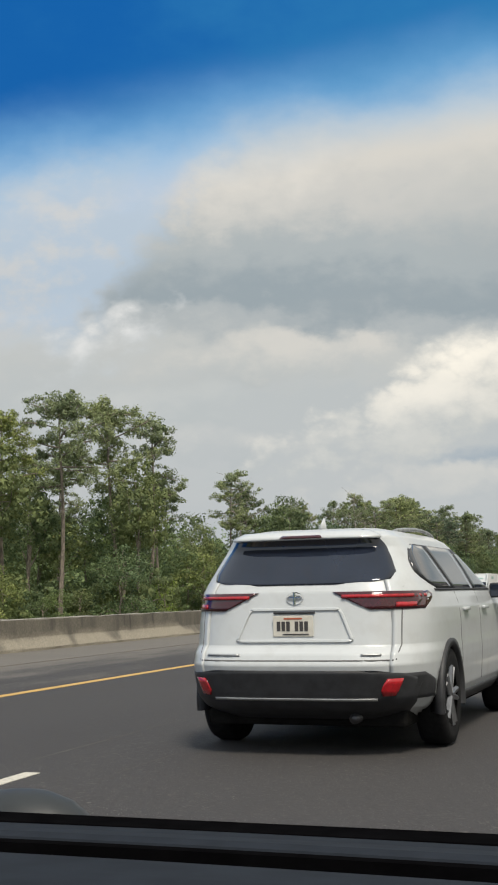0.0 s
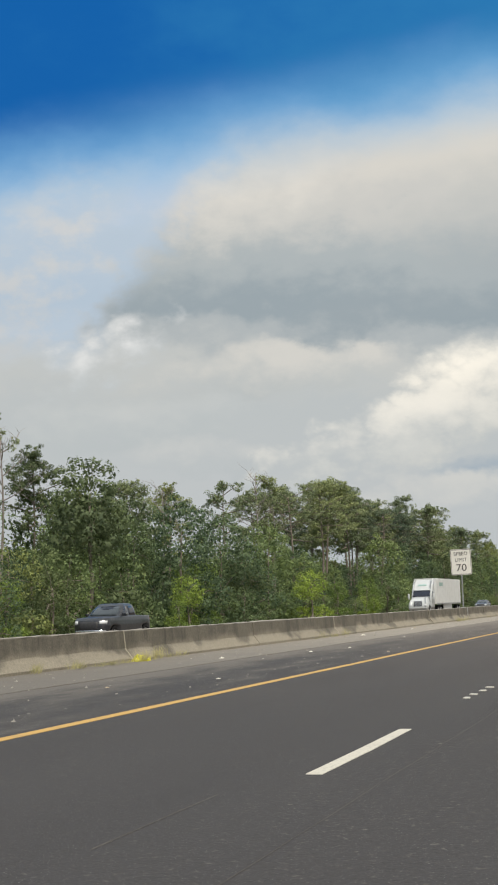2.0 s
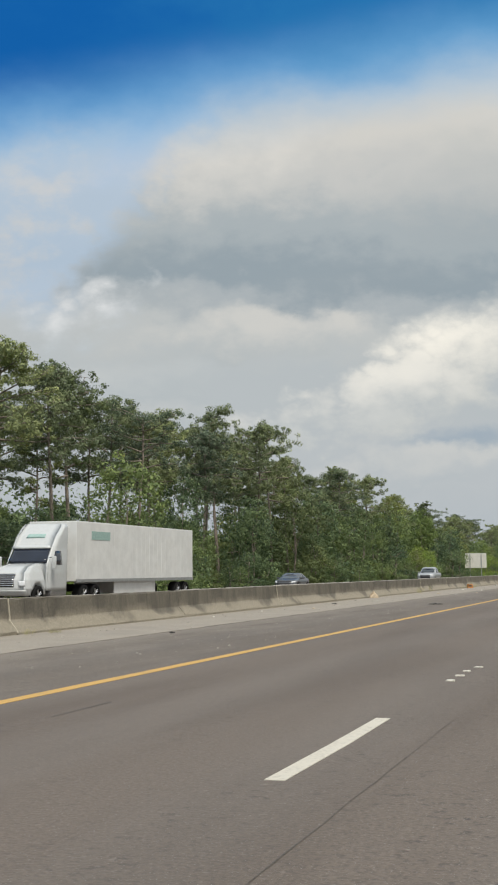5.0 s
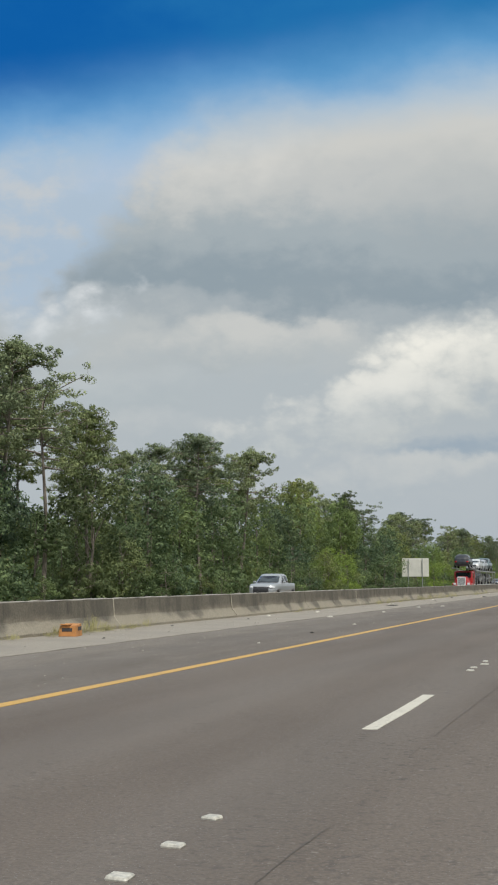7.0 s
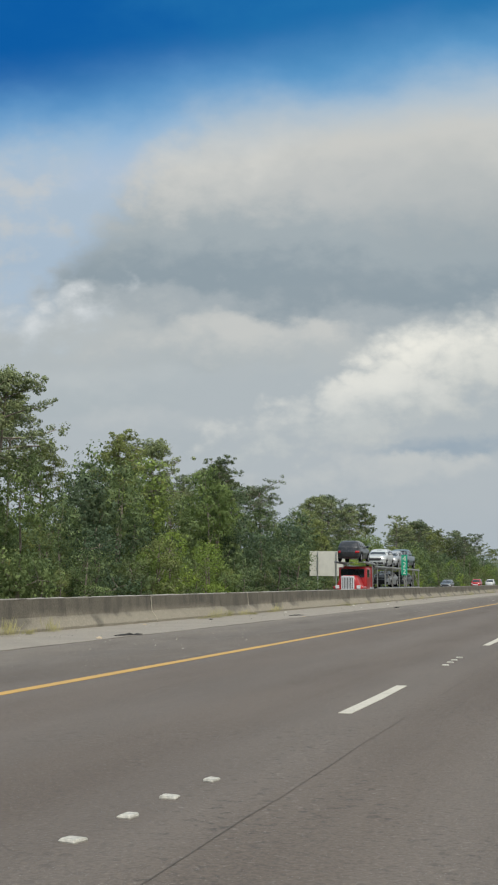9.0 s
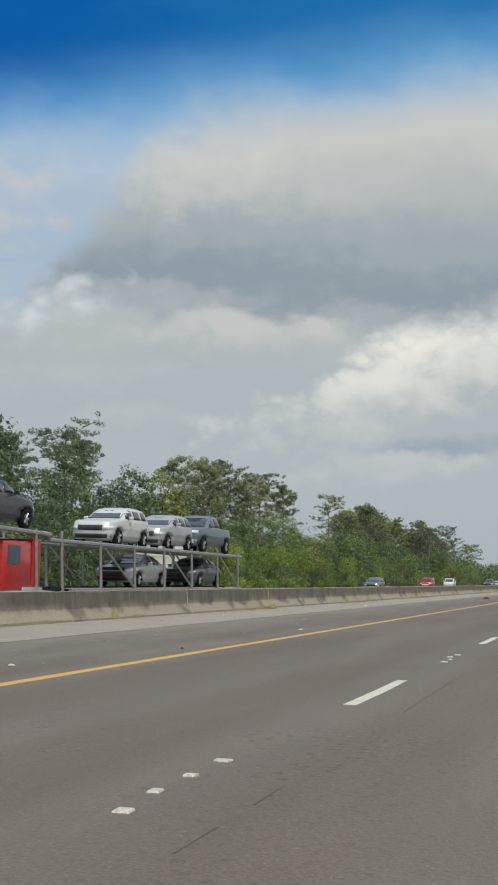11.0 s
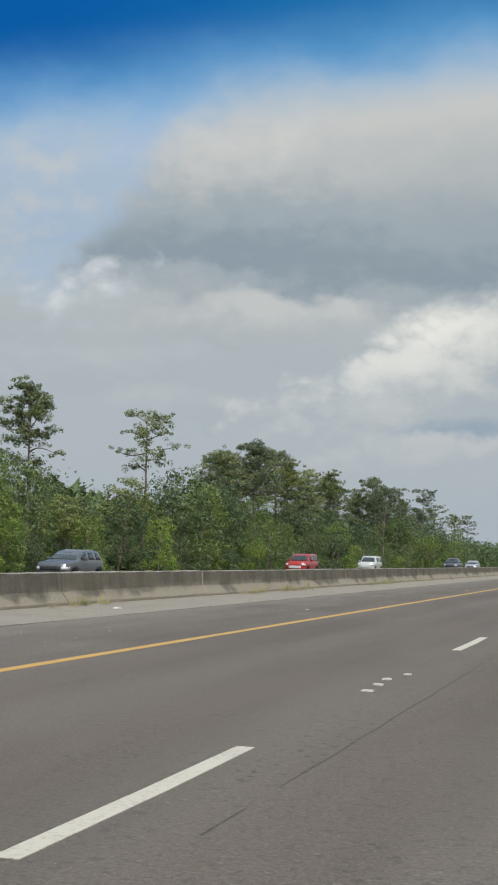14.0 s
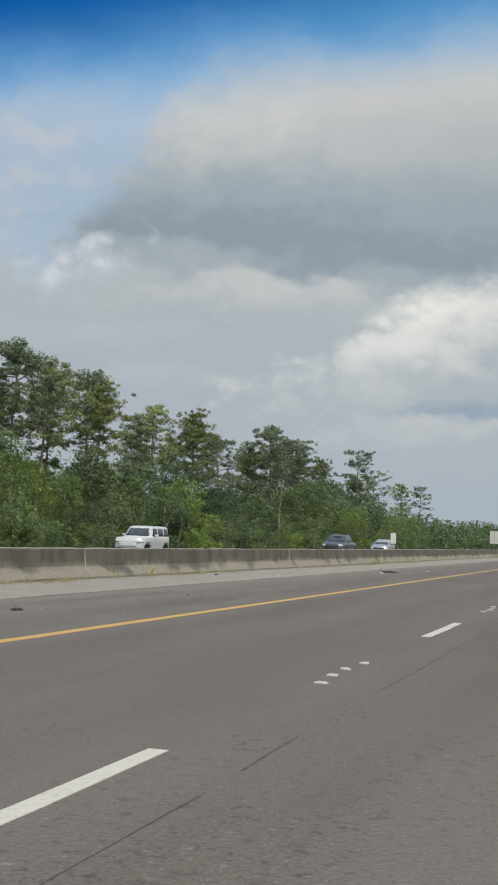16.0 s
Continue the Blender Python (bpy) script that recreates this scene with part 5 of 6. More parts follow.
def small_car(kind, label, category, paint, m, glass="glass_clear", rim="alloy", lit=True):
    """Cars, pickups and SUVs of the oncoming traffic, nose towards +y of their own frame."""
    t = thing(kind, label, category, "oncoming traffic", m)
    if kind == "pickup_truck":
        L, rows = 5.8, [(0.38, 0.10, 5.65, 0.90), (0.55, 0.0, 5.78, 0.98), (0.85, 0.0, 5.80, 1.0), (1.10, 0.02, 5.72, 0.99), (1.22, 0.03, 5.55, 0.97), (1.27, 0.05, 4.35, 0.95), (1.29, 1.85, 4.20, 0.93), (1.55, 1.90, 3.85, 0.86), (1.80, 1.98, 3.45, 0.76), (1.90, 2.15, 3.25, 0.66), (1.93, 2.4, 3.0, 0.45)]
        wheels, r, side = (1.05, 4.75), 0.40, [(1.98, 2.95), (3.02, 3.95)]
        zw = (1.32, 1.78)
    elif kind == "sedan":
        L, rows = 4.8, [(0.22, 0.12, 4.68, 0.84), (0.40, 0.0, 4.80, 0.91), (0.70, 0.02, 4.78, 0.92), (0.86, 0.08, 4.55, 0.91), (0.95, 0.25, 3.75, 0.88), (1.0, 0.62, 3.55, 0.86), (1.20, 1.10, 3.05, 0.76), (1.38, 1.60, 2.60, 0.64), (1.44, 1.9, 2.35, 0.45)]
        wheels, r, side = (0.98, 3.80), 0.335, [(1.25, 2.10), (2.16, 3.15)]
        zw = (1.00, 1.34)
    elif kind == "boxy_suv":
        L, rows = 4.75, [(0.32, 0.08, 4.62, 0.86), (0.50, 0.0, 4.75, 0.95), (0.95, 0.0, 4.75, 0.965), (1.14, 0.02, 4.65, 0.95), (1.18, 0.02, 3.55, 0.93), (1.24, 0.04, 3.42, 0.90), (1.55, 0.10, 3.15, 0.84), (1.76, 0.16, 2.92, 0.79), (1.84, 0.30, 2.7, 0.70), (1.86, 0.6, 2.4, 0.5)]
        wheels, r, side = (0.90, 3.85), 0.40, [(0.35, 1.15), (1.22, 2.10), (2.17, 3.05)]
        zw = (1.26, 1.72)
    else:
        L, rows = 4.75, [(0.26, 0.12, 4.62, 0.85), (0.42, 0.02, 4.73, 0.93), (0.75, 0.0, 4.75, 0.945), (0.98, 0.06, 4.62, 0.93), (1.06, 0.08, 4.30, 0.92), (1.12, 0.10, 3.55, 0.90), (1.20, 0.16, 3.38, 0.87), (1.45, 0.36, 2.95, 0.78), (1.60, 0.52, 2.60, 0.69), (1.68, 0.9, 2.2, 0.5)]
        wheels, r, side = (0.95, 3.80), 0.36, [(0.62, 1.25), (1.32, 2.12), (2.18, 3.05)]
        zw = (1.17, 1.54)
    sh = Shell(rows, wheels, r, (5.0, 9.0))
    skin("body", sh.body(64, 20), paint, t, "", True)
    top = rows[-3][0] - 0.04
    wn = rows[-3][3] - 0.06
    skin("windscreen", sh.panel("nose", [zw[0], top], [-0.80 * rows[-6][3], -wn], [0.80 * rows[-6][3], wn], 0.008, 4, 10), M[glass], t, "dark reflecting windscreen")
    for s, nm in ((1, "right"), (-1, "left")):
        for k, (a, b) in enumerate(side):
            cut = 0.22 if k == len(side) - 1 else 0.0
            skin("side_window", sh.panel(nm, [zw[0], zw[1]], [a + (0.12 if k == 0 and kind == "sedan" else 0), a + 0.10], [b, b - cut - 0.05], 0.008, 3, 5), M["glass_dark"], t)
        lo, hi = ([0.58, 0.60], [0.90, 0.90]) if s > 0 else ([-0.90, -0.90], [-0.58, -0.60])
        zl = (0.66, 0.80) if kind != "pickup_truck" else (0.92, 1.08)
        if kind == "boxy_suv":
            zl = (0.86, 1.02)
        skin("headlight", sh.panel("nose", list(zl), lo, hi, 0.014, 2, 6), M["pale_lens"], t, "clear headlight")
        skin("taillight", sh.panel("tail", [zl[0] + 0.02, zl[1] + 0.06], lo, hi, 0.014, 2, 6), M["red_lens"], t, "red taillight")
        mirror(t, s * (rows[-6][3] + 0.12), side[-1][1] - 0.25, zw[0] + 0.03, paint)
        for wy in wheels:
            wheel(t, s * (rows[2][3] - 0.11), wy, r, 0.22, M[rim], 20)
    hw = 0.54
    skin("grille", sh.panel("nose", [0.62 if kind != "sedan" else 0.42, 1.04 if kind == "pickup_truck" else 0.84], [-hw, -hw], [hw, hw], 0.016, 4, 8), M["black_plastic"] if kind != "boxy_suv" else M["pale_lens"], t, "front grille")
    skin("front_bumper", sh.panel("nose", [rows[1][0] - 0.12, rows[1][0] + 0.06], [-0.82, -0.86], [0.82, 0.86], 0.03, 2, 10, 0.05), M["chrome"] if kind == "pickup_truck" else M["black_plastic"], t, "front bumper")
    return t


white_suv()
LANE1, LANE2, LANE3 = -18.1, -21.8, -25.5


def oncoming(x, y_mid, length):
    return pose(x, y_mid + length / 2, OPP, 0, 0, 180)


small_car("pickup_truck", "black pickup truck with chrome bumper on the oncoming carriageway", "pickup truck", M["black_paint"], oncoming(LANE3, 110.9, 5.8))
small_car("sedan", "dark slate sedan on the oncoming carriageway", "car", M["slate_paint"], oncoming(LANE3, 236.0, 4.8))
small_car("pickup_truck", "silver pickup truck with dark grille on the oncoming carriageway", "pickup truck", M["silver_paint"], oncoming(LANE2, 280.3, 5.8), rim="dark_alloy")
small_car("suv", "dark grey SUV on the oncoming carriageway", "car", M["grey_paint"], oncoming(LANE3, 467.7, 4.75))
small_car("boxy_suv", "red boxy SUV with pale grille on the oncoming carriageway", "car", M["red_paint"], oncoming(LANE3, 513.0, 4.75), rim="dark_alloy")
small_car("boxy_suv", "off-white boxy SUV on the oncoming carriageway", "car", M["cream_paint"], oncoming(LANE3, 541.0, 4.75))
small_car("pickup_truck", "dark pickup truck on the oncoming carriageway far off", "pickup truck", M["slate_paint"], oncoming(LANE2, 577.4, 5.8))
small_car("suv", "silver SUV behind a dark pickup on the oncoming carriageway", "car", M["silver_paint"], oncoming(LANE2, 597.5, 4.75))


def semi_truck(m):
    """White tractor with high roof fairing and a white box trailer."""
    t = thing("semi_truck", "white tractor with a white box trailer on the oncoming carriageway", "truck", "oncoming traffic", m)
    W = 1.28
    tr = part("trailer", box(-W, W, 0, 16.0, 1.15, 4.08, 0.04), M["trailer"], t, "white box trailer panel sides")
    for k in range(27):
        y = 0.3 + k * 0.59
        for s in (1, -1):
            part("panel_rib", box(s * W - 0.006, s * W + 0.006, y, y + 0.03, 1.30, 3.98), M["trailer"], tr)
    for s in (1, -1):
        part("lower_rail", box(s * W - 0.02, s * W + 0.02, 0, 16.0, 1.10, 1.26), M["steel"], tr)
        part("fleet_mark", box(s * (W + 0.014) - 0.004, s * (W + 0.014) + 0.004, 12.1, 14.3, 3.20, 3.62), M["pale_green"], tr, "faded green fleet lettering bar")
        part("side_skirt", box(s * 1.12, s * 1.12 + 0.04, 5.6, 11.2, 0.42, 1.12), M["trailer"], t, "white side skirt")
    for y in (1.1, 2.4):
        for s in (1, -1):
            wheel(t, s * 1.02, y, 0.51, 0.50, M["alloy"], 20)
    for y in (13.7, 15.0, 19.6):
        for s in (1, -1):
            wheel(t, s * 1.02, y, 0.51, 0.50 if y < 16 else 0.30, M["alloy"], 20)
    part("chassis", box(-0.5, 0.5, 12.6, 20.0, 0.65, 1.0, 0.03), M["under"], t)
    sl = Shell([(0.75, 16.5, 18.75, 1.16), (1.5, 16.5, 18.75, 1.20), (2.0, 16.5, 18.70, 1.20), (2.75, 16.5, 18.15, 1.17), (3.3, 16.5, 17.7, 1.17), (3.75, 16.52, 17.1, 1.15), (3.92, 16.6, 16.9, 1.05)], (), 0.5, (5.0, 7.0))
    cab = skin("cab", sl.body(56, 18), M["white_paint"], t, "white sleeper cab with roof fairing", True)
    skin("windscreen", sl.panel("nose", [2.02, 2.70], [-1.02, -0.95], [1.02, 0.95], 0.01, 4, 12), M["glass_dark"], t, "dark windscreen")
    skin("sun_visor", sl.panel("nose", [2.72, 2.86], [-0.98, -0.95], [0.98, 0.95], 0.07, 2, 12, 0.09), M["white_paint"], t)
    skin("fleet_mark", sl.panel("nose", [3.22, 3.42], [-0.50, -0.45], [0.50, 0.45], 0.012, 2, 10), M["pale_green"], cab, "faded green fleet lettering bar")
    hd = Shell([(0.55, 18.6, 20.55, 1.08), (0.85, 18.6, 20.75, 1.15), (1.25, 18.6, 20.70, 1.10), (1.6, 18.6, 20.45, 0.98), (1.85, 18.6, 19.9, 0.86), (2.0, 18.6, 19.2, 0.74)], (19.6,), 0.51, (4.5, 7.0))
    skin("hood", hd.body(56, 16), M["white_paint"], t, "sloping white hood", True)
    gr = skin("grille", hd.panel("nose", [0.95, 1.55], [-0.50, -0.44], [0.50, 0.44], 0.012, 4, 8), M["black_plastic"], t, "dark grille with chrome bars")
    for k in range(6):
        z = 1.0 + k * 0.095
        skin("grille_bar", hd.panel("nose", [z, z + 0.035], [-0.49, -0.49], [0.49, 0.49], 0.024, 1, 8, 0.015), M["chrome"], gr)
    for s, nm in ((1, "right"), (-1, "left")):
        lo, hi = ([0.72, 0.70], [1.0, 0.98]) if s > 0 else ([-1.0, -0.98], [-0.72, -0.70])
        skin("headlight", hd.panel("nose", [0.98, 1.22], lo, hi, 0.014, 3, 6), M["pale_lens"], t)
        skin("side_window", sl.panel(nm, [1.95, 2.60], [17.35, 17.45], [18.35, 18.0], 0.01, 3, 5), M["glass_dark"], t)
        part("mirror", box(s * 1.42 - 0.10, s * 1.42 + 0.10, 18.55, 18.68, 1.75, 2.35, 0.04), M["white_paint"], t, "", True)
        bm = bmesh.new()
        rod(bm, (s * 1.12, 18.5, 2.3), (s * 1.42, 18.6, 2.28), 0.02)
        part("mirror_arm", bm, M["black_plastic"], t)
        part("fuel_tank", box(s * 0.80 - 0.28, s * 0.80 + 0.28, 16.6, 18.2, 0.45, 1.0, 0.12), M["alloy"], t, "", True)
    skin("front_bumper", hd.panel("nose", [0.56, 0.82], [-1.0, -1.05], [1.0, 1.05], 0.04, 3, 12, 0.06), M["white_paint"], t)
    return t


# the trailer's near side stands 24.2 m across, its tail 210.7 m along
semi_truck(pose(-25.5, 209.6, OPP + 0.02, 0, 0, 180))


def car_carrier(m):
    """Red tractor with a tall pale grille and an open two-deck car trailer."""
    t = thing("car_carrier", "red tractor with an open two-deck car trailer", "truck", "oncoming traffic", m)
    frame_mat, deck = M["steel"], []
    hd = Shell([(0.6, 27.2, 29.05, 0.98), (1.0, 27.2, 29.1, 1.0), (1.5, 27.2, 29.1, 0.80), (1.78, 27.2, 29.0, 0.66), (1.9, 27.2, 28.7, 0.5)], (), 0.5, (5, 8))
    skin("hood", hd.body(48, 14), M["red_paint"], t, "long red hood", True)
    gr = part("grille", box(-0.52, 0.52, 29.05, 29.22, 0.75, 1.85, 0.05), M["pale_lens"], t, "tall pale grille with dark slats")
    for k in range(7):
        x = -0.40 + k * 0.125
        part("grille_slat", box(x, x + 0.05, 29.20, 29.235, 0.86, 1.72), M["black_plastic"], gr)
    part("front_bumper", box(-1.2, 1.2, 29.05, 29.35, 0.35, 0.72, 0.06), M["chrome"], t, "", True)
    for s in (1, -1):
        part("headlight", box(s * 0.85 - 0.16, s * 0.85 + 0.16, 28.95, 29.12, 0.85, 1.12, 0.05), M["pale_lens"], t)
        part("fender", box(s * 0.98 - 0.24, s * 0.98 + 0.24, 27.6, 29.0, 0.80, 1.05, 0.10), M["red_paint"], t, "red front fender", True)
        part("fuel_tank", box(s * 0.95 - 0.25, s * 0.95 + 0.25, 24.4, 26.0, 0.45, 1.0, 0.12), M["alloy"], t, "", True)
    cab = part("cab", box(-1.15, 1.15, 25.3, 27.3, 0.7, 2.55, 0.12), M["red_paint"], t, "red cab", True)
    part("windscreen", box(-0.95, 0.95, 27.28, 27.32, 1.75, 2.42, 0.03), M["glass_dark"], cab)
    for s in (1, -1):
        part("side_window", box(s * 1.15 - 0.012, s * 1.15 + 0.012, 26.2, 27.1, 1.75, 2.38), M["glass_dark"], cab)
    part("headrack", box(-1.15, 1.15, 24.6, 25.2, 0.7, 2.65, 0.05), M["red_paint"], t, "red steel headrack")
    part("chassis", box(-0.45, 0.45, 0.5, 28.4, 0.62, 0.95, 0.03), M["under"], t)
    for y in (28.3, 24.2, 22.9, 3.2, 4.5):
        for s in (1, -1):
            wheel(t, s * 1.0, y, 0.50, 0.40, M["alloy"], 18)
    for s in (1, -1):
        for y in (0.6, 4.2, 8.2, 12.0, 15.6, 19.2, 22.8, 24.9):
            bm = bmesh.new()
            rod(bm, (s * 1.18, y, 0.7), (s * 1.18, y + 0.25, 2.75 if y < 20 else 3.0), 0.065, 0.055, 6)
            part("deck_post", bm, frame_mat if y > 12 else M["steel"], t)
        for y in (0.6, 8.2, 15.6):
            bm = bmesh.new()
            rod(bm, (s * 1.18, y, 0.9), (s * 1.18, y + 3.4, 2.5), 0.045, 0.045, 6)
            part("deck_brace", bm, frame_mat, t)
        bm = bmesh.new()
        rod(bm, (s * 1.15, 0.2, 2.55), (s * 1.15, 24.0, 2.65), 0.08, 0.08, 6)
        rod(bm, (s * 1.15, 23.9, 2.85), (s * 1.15, 28.6, 2.95), 0.08, 0.08, 6)
        part("upper_rail", bm, frame_mat, t)
        bm = bmesh.new()
        rod(bm, (s * 1.15, 0.2, 0.85), (s * 1.15, 22.0, 0.85), 0.08, 0.08, 6)
        part("lower_rail", bm, frame_mat, t)
        for lvl, y0, y1 in ((2.62, 0.2, 24.0), (2.96, 23.9, 28.6), (0.92, 0.2, 22.0)):
            part("wheel_track", box(s * 0.78 - 0.25, s * 0.78 + 0.25, y0, y1, lvl - 0.03, lvl), M["steel"], t)
    return t


CX, CY, CZ = LANE1, 382.0, OPP
carrier = car_carrier(pose(CX, CY, CZ, 0, 0, 180))
# its load: each car is a thing of its own; tails forward are turned about
for kind, words, paint, along, up, back in (
    ("suv", "black SUV on the upper deck of a car carrier", "black_paint", 29.2, 2.97, True),
    ("suv", "white SUV on the upper deck of a car carrier", "white_paint", 17.9, 2.63, False),
    ("suv", "grey SUV on the upper deck of a car carrier", "silver_paint", 12.0, 2.63, False),
    ("pickup_truck", "dark teal pickup truck on the upper deck of a car carrier", "blue_grey_paint", 6.0, 2.63, False),
    ("sedan", "silver sedan on the lower deck of a car carrier", "silver_paint", 15.4, 0.93, False),
    ("sedan", "grey sedan on the lower deck of a car carrier", "grey_paint", 7.2, 0.93, False),
):
    y = CY - along
    m = pose(CX, y, CZ + up, 0, 0, 0) if back else pose(CX, CY - along + 4.8, CZ + up, 0, 0, 180)
    small_car(kind, words, "pickup truck" if kind == "pickup_truck" else "car", M[paint], m)

# ---------------------------------------------------------------- signs
def letters(parent, name, text, size, mat, m, label=""):
    cu = bpy.data.curves.new(name, "FONT")
    cu.body, cu.size, cu.align_x, cu.align_y, cu.extrude = text, size, "CENTER", "CENTER", 0.002
    tmp = bpy.data.objects.new("tmp_text", cu)
    scene.collection.objects.link(tmp)
    dg = bpy.context.evaluated_depsgraph_get()
    me = bpy.data.meshes.new_from_object(tmp.evaluated_get(dg))
    bpy.data.objects.remove(tmp)
    me.materials.clear()
    me.materials.append(mat)
    return put_mesh(name, me, parent, m, label)


def round_plate(w, h, r, thick=0.004, seg=5):
    """An upright plate with rounded corners in the x-z plane, facing -y."""
    bm = bmesh.new()
    pts = []
    for cx, cz, a0 in ((w / 2 - r, h / 2 - r, 0), (-w / 2 + r, h / 2 - r, 90), (-w / 2 + r, -h / 2 + r, 180), (w / 2 - r, -h / 2 + r, 270)):
        for k in range(seg + 1):
            a = radians(a0 + 90 * k / seg)
            pts.append((cx + r * math.cos(a), cz + r * math.sin(a)))
    f = bm.faces.new([bm.verts.new((x, 0, z)) for x, z in pts])
    got = bmesh.ops.extrude_face_region(bm, geom=[f])
    for v in got["geom"]:
        if isinstance(v, bmesh.types.BMVert):
            v.co.y += thick
    return bm


def border(w, h, r, wide):
    """A thin flat frame just inside a plate's edge."""
    bm = bmesh.new()
    outer, inner = [], []
    for ww, hh, rr, lst in ((w, h, r, outer), (w - 2 * wide, h - 2 * wide, r - wide, inner)):
        for cx, cz, a0 in ((ww / 2 - rr, hh / 2 - rr, 0), (-ww / 2 + rr, hh / 2 - rr, 90), (-ww / 2 + rr, -hh / 2 + rr, 180), (ww / 2 - rr, -hh / 2 + rr, 270)):
            for k in range(6):
                a = radians(a0 + 18 * k)
                lst.append(bm.verts.new((cx + rr * math.cos(a), 0, cz + rr * math.sin(a))))
    n = len(outer)
    for k in range(n):
        bm.faces.new((outer[k], outer[(k + 1) % n], inner[(k + 1) % n], inner[k]))
    return bm


def speed_sign():
    t = thing("speed_limit_sign", "white speed limit sign on a steel post on the barrier", "road sign", "", pose(-10.05, 127.2, 0.70, 0, 0, 2))
    w, h, z = 1.25, 1.55, 2.74
    pl = part("sign_panel", round_plate(w, h, 0.09), M["sign_white"], t, "white reflective panel with black border")
    pl.matrix_basis = pose(0, -0.05, z, 0, -1.2, 0)
    fr = part("border", border(w - 0.05, h - 0.05, 0.075, 0.028), M["sign_black"], pl)
    fr.matrix_basis = pose(0, -0.004, 0)
    for text, size, dz in (("SPEED", 0.305, 0.49), ("LIMIT", 0.305, 0.12), ("70", 0.60, -0.36)):
        ob = letters(pl, "lettering", text, size, M["sign_black"], pose(0, -0.006, dz, 90) @ Matrix.Diagonal((1.02 if text != "70" else 1.12, 1, 1, 1)))
    bm = bmesh.new()
    slab(bm, -0.035, 0.035, -0.035, 0.035, 0.02, 3.4, 0.006)
    part("post", bm, M["steel"], t, "square galvanised post")
    part("base_plate", box(-0.16, 0.16, -0.12, 0.12, -0.01, 0.03, 0.006), M["steel"], t)
    part("saddle_plate", box(0.205, 0.245, -0.13, 0.13, -0.40, -0.02, 0.004), M["steel"], t, "steel saddle bolted to the barrier face")
    for zz in (2.3, 3.2):
        part("clamp", box(-0.07, 0.07, -0.05, 0.05, zz - 0.03, zz + 0.03, 0.004), M["steel"], t)


speed_sign()


def mile_marker():
    t = thing("mile_marker", "green mile marker with white figures on the barrier", "road sign", "", pose(-9.95, 331.0, 0.70, 0, 0, 2))
    pl = part("sign_panel", round_plate(0.36, 1.22, 0.04), M["sign_green"], t, "green reflective panel")
    pl.matrix_basis = pose(0, -0.035, 1.36)
    for ch, dz in (("4", 0.38), ("2", 0.0), ("2", -0.38)):
        letters(pl, "lettering", ch, 0.42, M["sign_white"], pose(0, -0.004, dz, 90))
    bm = bmesh.new()
    rod(bm, (0, 0, 0.0), (0, 0, 2.15), 0.03, 0.03, 8)
    part("post", bm, M["steel"], t)
    part("base_plate", box(-0.10, 0.10, -0.10, 0.10, -0.01, 0.02, 0.004), M["steel"], t)


mile_marker()


def sign_back(x, y, w, h, low, posts, label, ground=-0.6, turn=0.0):
    """A large road sign seen from behind, on steel posts."""
    t = thing("guide_sign", label, "road sign", "", pose(x, y, ground, 0, 0, turn))
    pl = part("sign_panel", box(-w / 2, w / 2, 0.04, 0.06, low, low + h), M["sign_back"], t, "bare pale metal sign back")
    for k in range(5):
        z = low + h * (k + 0.5) / 5
        part("stiffener", box(-w / 2 + 0.05, w / 2 - 0.05, 0.015, 0.04, z - 0.02, z + 0.02), M["sign_back"], pl)
    for px in posts:
        bm = bmesh.new()
        slab(bm, px - 0.07, px + 0.07, -0.16, -0.02, 0.0, low + h - 0.1, 0.01)
        part("post", bm, M["steel"], t, "galvanised steel post")


sign_back(-34.4, 416.0, 4.75, 3.25, 2.2, (-1.25, 1.25), "large guide sign seen from behind on two steel posts")
sign_back(-33.0, 828.0, 5.2, 3.6, 2.1, (-1.4, 1.4), "far guide sign seen from behind on two steel posts")


def small_white_sign(x, y, z, label):
    t = thing("delineator_sign", label, "road sign", "", pose(x, y, z, 0, 0, 2))
    pl = part("sign_panel", round_plate(0.30, 0.58, 0.03), M["sign_white"], t)
    pl.matrix_basis = pose(0, -0.03, 0.62)
    bm = bmesh.new()
    rod(bm, (0, 0, 0), (0, 0, 0.88), 0.025, 0.025, 8)
    part("post", bm, M["steel"], t)


small_white_sign(-10.0, 539.3, 0.70, "small white sign on a post on the barrier")


def light_pole(x, y, h):
    t = thing("light_pole", "tall grey steel pole beside the oncoming carriageway", "pole", "", pose(x, y, -0.6))
    bm = bmesh.new()
    rod(bm, (0, 0, 0), (0, 0, h), 0.16, 0.09, 10)
    part("post", bm, M["steel"], t, "", True)
    part("base_plate", box(-0.28, 0.28, -0.28, 0.28, -0.05, 0.06, 0.01), M["steel"], t)


light_pole(-31.6, 812.0, 10.5)

